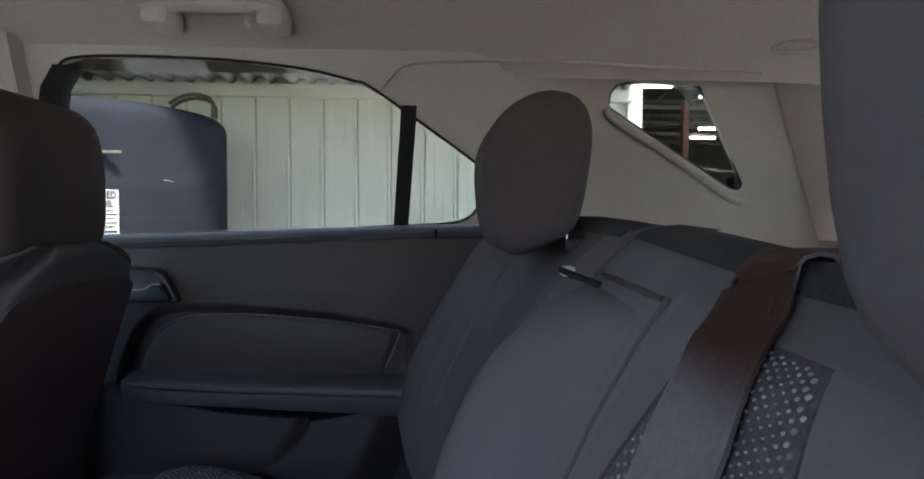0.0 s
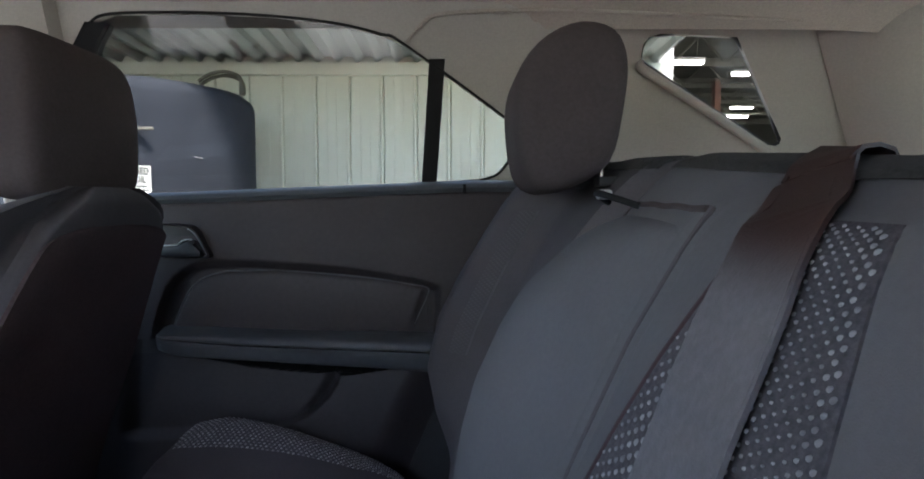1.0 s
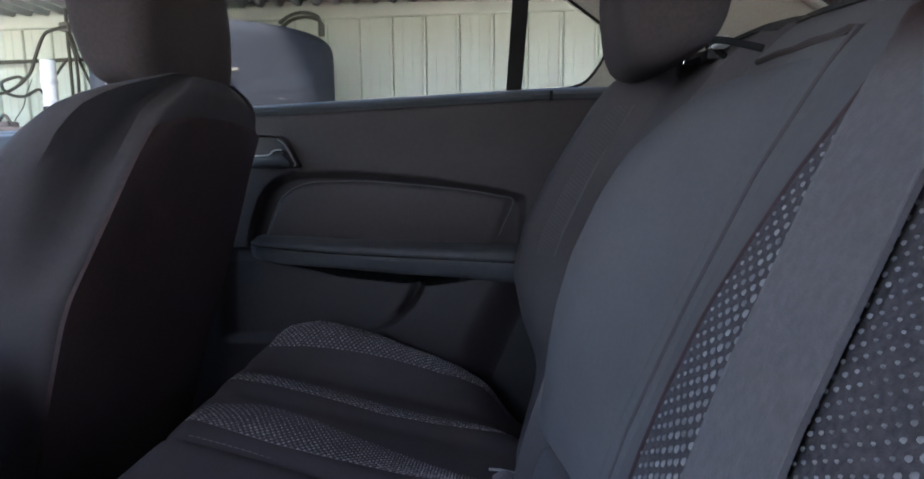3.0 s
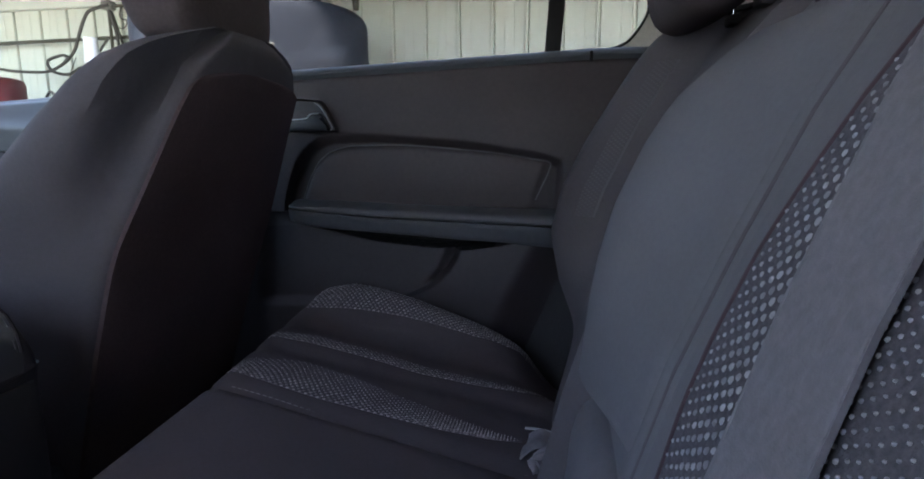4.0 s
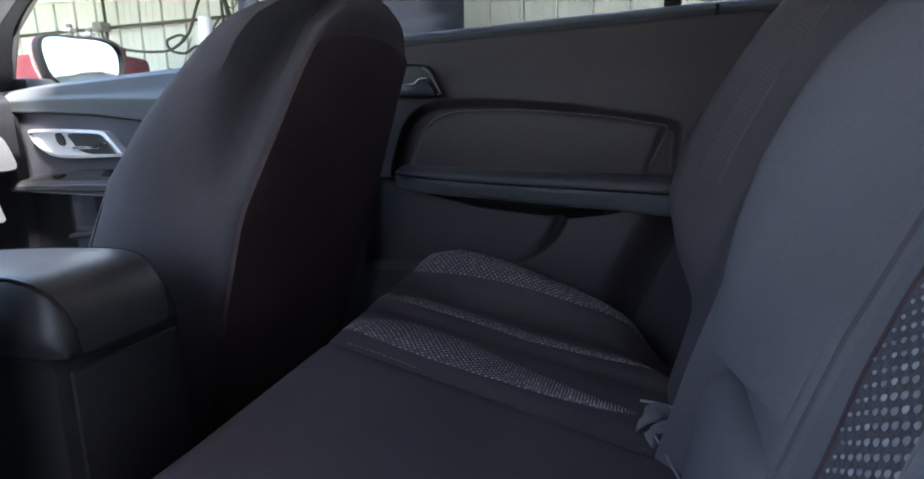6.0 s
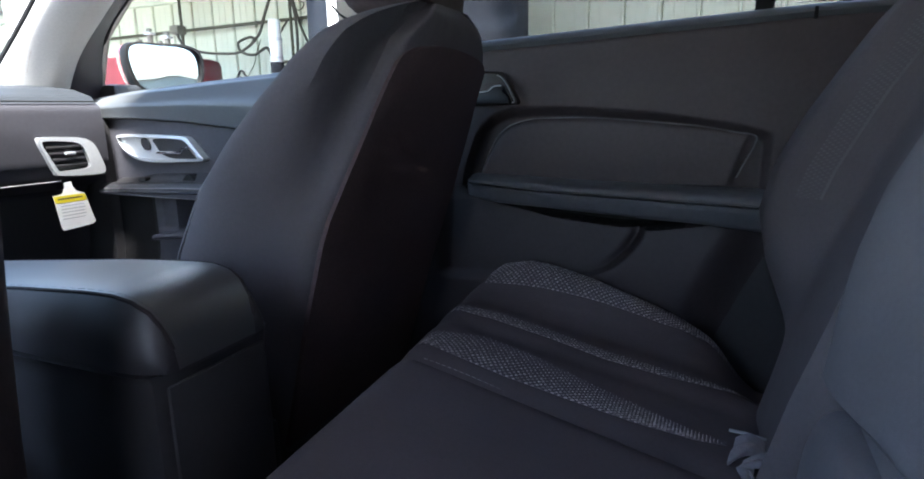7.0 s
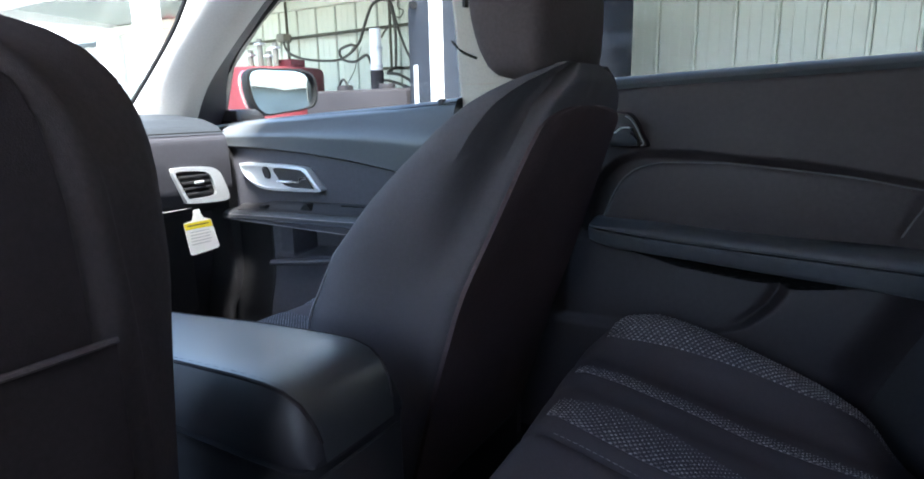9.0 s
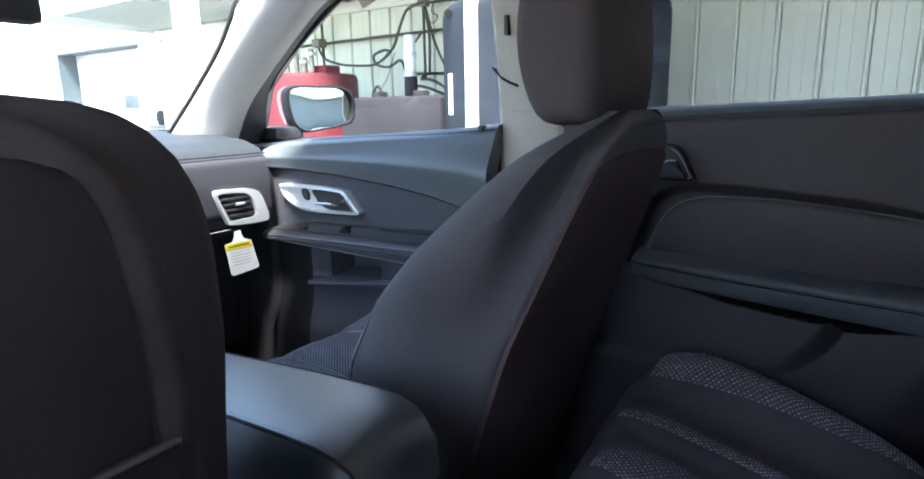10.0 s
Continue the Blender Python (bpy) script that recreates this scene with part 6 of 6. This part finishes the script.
part("scuff", ribbon([(-2.055 + 0.738 * math.cos(a), 3.86 + 0.738 * math.sin(a), 1.30 - 0.1 * (a - radians(322))) for a in span(radians(322), radians(326), 4)], lambda t: 0.0035, (0, 0, 1), thick=0.001), GREY_INK, oil, "pale scuff mark")

red = thing("red_tank", (-4.1, 3.75, 0), "red painted steel tank with pump fittings", "tank")
part("shell", cylinder((-4.37, 3.75), 0.46, 0, 1.37, 40, 0.04), TANK_RED, red)
part("pump_box", box(-4.12, -3.98, 3.64, 3.80, 1.36, 1.43, 0.006), TANK_RED, red)
for x, h in ((-4.40, 1.52), (-4.28, 1.60), (-4.18, 1.50), (-4.10, 1.56)):
    part("fitting", cylinder((x, 3.6), 0.022, 1.35, h, 10, 0.004), STEEL_DARK, red)
    part("valve", box(x - 0.035, x + 0.035, 3.57, 3.63, h - 0.05, h - 0.03, 0.006), SATIN, red)
grey = thing("grey_tank", (-3.1, 3.7, 0), "low dark grey plastic tank", "tank")
part("shell", box(-3.62, -2.66, 3.40, 4.25, 0, 1.16, 0.05), TANK_GREY, grey)
for x in (-3.38, -2.98):
    part("filler_cap", cylinder((x, 3.6), 0.06, 1.15, 1.20, 16, 0.01), TANK_GREY, grey)
part("lifting_handle", tube([(-3.395, 3.55, 1.15), (-3.392, 3.55, 1.190), (-3.366, 3.55, 1.232), (-3.351, 3.55, 1.239), (-3.336, 3.55, 1.232), (-3.308, 3.55, 1.190), (-3.304, 3.55, 1.15)], 0.009, 8, steps=18), RUBBER, grey, "black lifting handle")

pipes = thing("wall_pipes", (-4.0, 4.5, 1.0), "dull steel pipes fixed along the metal wall", "pipes")
part("rail", tube([(-6.6, 4.52, 1.70), (-2.6, 4.52, 1.745)], 0.015, 8), PIPE, pipes)
part("rail", tube([(-3.60, 4.45, 1.96), (-3.2, 4.47, 1.96), (-2.6, 4.47, 1.96)], 0.013, 8), PIPE, pipes)
part("riser", tube([(-3.60, 4.47, 2.20), (-3.60, 4.47, 1.33)], 0.013, 8), PIPE, pipes)
part("drop", tube([(-3.58, 4.45, 1.96), (-3.57, 4.44, 1.92), (-3.53, 4.44, 1.76), (-3.52, 4.44, 1.62), (-3.53, 4.44, 1.37)], 0.012, 8, steps=14), HOSE, pipes)
part("drop", tube([(-3.64, 4.49, 1.73), (-3.70, 4.49, 1.67), (-3.78, 4.49, 1.57)], 0.010, 8), HOSE, pipes)
part("drop", tube([(-3.59, 4.47, 1.95), (-3.58, 4.49, 1.89), (-3.52, 4.49, 1.68), (-3.42, 4.49, 1.47), (-3.30, 4.49, 1.30)], 0.011, 8, steps=14), HOSE, pipes)
part("rail", tube([(-3.76, 4.45, 1.375), (-2.7, 4.45, 1.345)], 0.014, 8), PIPE, pipes)
part("valve", box(-3.63, -3.55, 4.42, 4.50, 1.93, 2.0, 0.01), STEEL_DARK, pipes)
part("upright", tube([(-4.90, 4.5, 1.35), (-4.90, 4.5, 2.06)], 0.015, 8), PIPE, pipes)
part("valve", box(-4.97, -4.86, 4.41, 4.52, 1.68, 1.76, 0.01), STEEL_DARK, pipes)
hose = thing("wall_hose", (-4.4, 4.45, 1.3), "black rubber hose looped on the wall", "hose")
part("run", tube([(-4.97, 4.44, 1.72), (-4.89, 4.42, 1.69), (-4.79, 4.40, 1.57), (-4.58, 4.40, 1.50), (-4.29, 4.40, 1.47), (-4.11, 4.40, 1.48), (-3.95, 4.40, 1.56), (-3.96, 4.39, 1.585), (-4.00, 4.38, 1.59), (-4.11, 4.37, 1.55), (-4.07, 4.36, 1.47), (-3.93, 4.36, 1.44), (-3.79, 4.36, 1.49), (-3.75, 4.38, 1.40)], 0.012, 8, steps=80), HOSE, hose)
part("rise", tube([(-4.00, 4.42, 1.55), (-3.91, 4.42, 1.62), (-3.85, 4.42, 1.74), (-3.80, 4.42, 1.84), (-3.74, 4.42, 1.92), (-3.63, 4.42, 1.95), (-3.56, 4.42, 1.96)], 0.013, 8, steps=30), HOSE, hose)
part("branch", tube([(-3.534, 4.2, 1.254), (-3.451, 4.2, 1.255), (-3.36, 4.2, 1.234), (-3.27, 4.2, 1.205), (-3.192, 4.2, 1.178), (-3.12, 4.2, 1.15)], 0.012, 8, steps=20), HOSE, hose)
part("branch", tube([(-3.44, 4.44, 1.365), (-3.44, 4.30, 1.36), (-3.437, 4.2, 1.312), (-3.357, 4.2, 1.307), (-3.267, 4.2, 1.275), (-3.19, 4.2, 1.23), (-3.13, 4.2, 1.15)], 0.012, 8, steps=24), HOSE, hose)
part("cord", tube([(-3.834, 4.35, 1.565), (-3.854, 4.3, 1.445), (-3.884, 4.3, 1.362), (-3.955, 4.3, 1.275), (-4.0, 4.28, 1.19)], 0.004, 6, steps=16), HOSE, hose, "thin hanging cord")
part("hook", tube([(-3.47, 4.5, 2.03), (-3.525, 4.5, 1.93), (-3.525, 4.5, 1.877), (-3.474, 4.5, 1.854), (-3.485, 4.5, 1.819), (-3.516, 4.5, 1.795), (-3.552, 4.5, 1.807)], 0.006, 6, steps=24), STEEL_DARK, hose, "bent wire hook")
pvc = thing("plastic_pipe", (-3.25, 3.9, 1.1), "white upright plastic pipe with a collar", "pipe")
part("shaft", cylinder((-3.31, 3.9), 0.045, 1.30, 1.63, 20, 0.004), WHITE, pvc)
part("clamp", cylinder((-3.31, 3.9), 0.052, 1.47, 1.50, 20, 0.003), SATIN, pvc)
part("clamp", cylinder((-3.31, 3.9), 0.052, 1.34, 1.36, 20, 0.003), SATIN, pvc)
part("collar", cylinder((-3.31, 3.9), 0.052, 1.0, 1.32, 20, 0.01), TANK_GREY, pvc)

# ---- distance: white building ahead, with a recessed roller door ----
house = thing("garage_building", (-20, 8.5, 0), "white painted garage building with a recessed roller door", "building")
part("wall", box(-60, -19.15, 8.15, 9.0, 0, 5.2, 0.02), WHITE, house)
part("wall", box(-15.0, -8.0, 8.15, 9.0, 0, 5.2, 0.02), WHITE, house)
part("lintel", box(-19.16, -14.99, 8.152, 9.0, 2.70, 5.19), WHITE, house)
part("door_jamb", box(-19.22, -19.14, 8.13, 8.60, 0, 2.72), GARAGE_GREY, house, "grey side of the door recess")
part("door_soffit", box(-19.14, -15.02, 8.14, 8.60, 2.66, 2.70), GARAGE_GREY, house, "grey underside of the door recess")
door = part("roller_door", box(-19.14, -15.02, 8.60, 8.70, 0, 2.66), WHITE, house, "white slatted roller door")
for k in range(9):
    part("slat", box(-19.10, -15.05, 8.585, 8.602, 0.05 + 0.29 * k, 0.32 + 0.29 * k, 0.006), WHITE, door)
part("sign", box(-16.75, -16.05, 8.56, 8.584, 1.19, 1.53, 0.005), GARAGE_GREY, house, "small grey notice on the door")
structure("wall_metal_end", box(-8.1, -8.0, WY, 8.2, 0, 2.2), WHITE, "white end of the metal wall towards the garage", "wall")
machine = thing("yard_machine", (-10.3, 6.0, 0), "grey yard machine with a round reel", "machine")
part("body", box(-10.6, -10.0, 5.75, 6.2, 0.25, 0.86, 0.03), PLASTIC, machine)
part("hood", box(-10.2, -9.95, 5.8, 6.1, 0.86, 0.96, 0.03), PLASTIC, machine)
bm = loft([[Vector((-10.38 + q * math.cos(a), y, 0.98 + q * math.sin(a))) for a in [2 * math.pi * k / 24 for k in range(24)]] for q, y in ((0.05, 5.83), (0.135, 5.85), (0.135, 5.95), (0.05, 5.97))])
part("reel", bm, RUBBER, machine, "dark round reel")
for x in (-10.5, -10.1):
    part("leg", box(x - 0.03, x + 0.03, 5.9, 5.96, 0, 0.26), STEEL_DARK, machine)

shed = thing("yard_shed", (20, -1, 0), "grey metal shed across the yard behind the car", "building")
part("wall", box(20, 26, -6, 9.0, 0, 2.5, 0.02), ROOF_METAL, shed)
part("roof", loft([[Vector((x, y, z)) for x, z in ((19.5, 2.5), (23, 3.1), (26.5, 2.5))] for y in (-6.3, 9.3)]), STEEL_DARK, shed, "dark shallow shed roof")

# ---- workshop behind the wall's end ----
structure("wall_workshop", box(13.0, 13.2, WY, 22, 0, 4.2), STEEL_DARK, "dim workshop back wall", "wall")
structure("wall_workshop", box(1.6, 13.2, 21.8, 22, 0, 4.2), STEEL_DARK, "dim workshop side wall", "wall")
structure("wall_workshop", box(1.52, 1.64, WY, WY + 0.30, 0, 4.2, 0.01), WHITE, "white corner trim at the wall's end", "wall")
structure("wall_workshop", box(1.55, 1.62, WY + 0.3, 22, 0, 4.2), STEEL_DARK, "dark inner side of the metal wall", "wall")
structure("ceiling_workshop", box(1.6, 13.2, WY, 22, 4.0, 4.2), STEEL_DARK, "dark workshop roof lining", "ceiling")


def truss(y):
    t = thing("roof_truss", (7, y, 4.6), "dark steel roof truss of the workshop", "truss", "roof trusses")
    part("top_chord", box(1.7, 13, y - 0.05, y + 0.05, 3.85, 3.95), STEEL_DARK, t)
    part("bottom_chord", box(1.7, 13, y - 0.05, y + 0.05, 3.35, 3.43), STEEL_DARK, t)
    for i in range(12):
        x = 1.9 + i * 0.92
        part("web", tube([(x, y, 3.4), (x + 0.46, y, 3.88), (x + 0.92, y, 3.4)], 0.025, 6), STEEL_DARK, t)


for y in (7.0, 10.5, 12.5, 14.5, 16.5, 18.5):
    truss(y)


def strip_light(x, y, z, length=0.62):
    s = thing("strip_light", (x, y, z), "white fluorescent strip light hanging in the workshop", "ceiling light", "strip lights")
    part("housing", box(x - length / 2, x + length / 2, y - 0.07, y + 0.07, z, z + 0.05, 0.01), WHITE, s)
    for dx in (-0.2, 0.2):
        part("hanger", tube([(x + dx, y, z + 0.04), (x + dx, y, 4.0)], 0.008, 5), STEEL_DARK, s)
    part("tube", box(x - length / 2 + 0.02, x + length / 2 - 0.02, y - 0.05, y + 0.05, z - 0.04, z - 0.002, 0.01), TUBE_LIGHT, s)


for x, y, z in ((3.36, 9.0, 3.10), (6.45, 14.0, 2.99), (7.55, 16.0, 3.50), (5.3, 11.0, 3.35), (9.4, 17.0, 3.2)):
    strip_light(x, y, z)
col = thing("workshop_column", (5.15, 12.0, 0), "rust red steel column in the workshop", "column")
part("web", box(5.13, 5.17, 11.95, 12.05, 0, 3.4), RUST, col)
part("flange", box(5.09, 5.21, 11.93, 11.95, 0, 3.4), RUST, col)
part("flange", box(5.09, 5.21, 12.05, 12.07, 0, 3.4), RUST, col)


def rack(x, y):
    r = thing("steel_rack", (x, y, 0), "grey steel storage rack with boxes in the workshop", "rack", "workshop racks")
    for dx in (-0.9, 0.9):
        part("upright", box(x + dx - 0.03, x + dx + 0.03, y - 0.03, y + 0.03, 0, 2.3), STEEL_DARK, r)
    for z in (0.5, 1.1, 1.7, 2.3):
        part("shelf", box(x - 0.95, x + 0.95, y - 0.3, y + 0.3, z - 0.03, z), SATIN, r)
    for k in range(7):
        w = 0.12 + 0.05 * random.random()
        bx, bz = x - 0.75 + 0.24 * k, (0.5, 1.1, 1.7)[k % 3]
        part("carton", box(bx - w, bx + w, y - 0.25, y + 0.2, bz, bz + 0.25 + 0.2 * random.random(), 0.01), (RUST, SATIN, TANK_GREY, PAPER)[k % 4], r)


for x, y in ((6.2, 15.0), (8.4, 15.6), (6.9, 18.5), (4.4, 17.5)):
    rack(x, y)
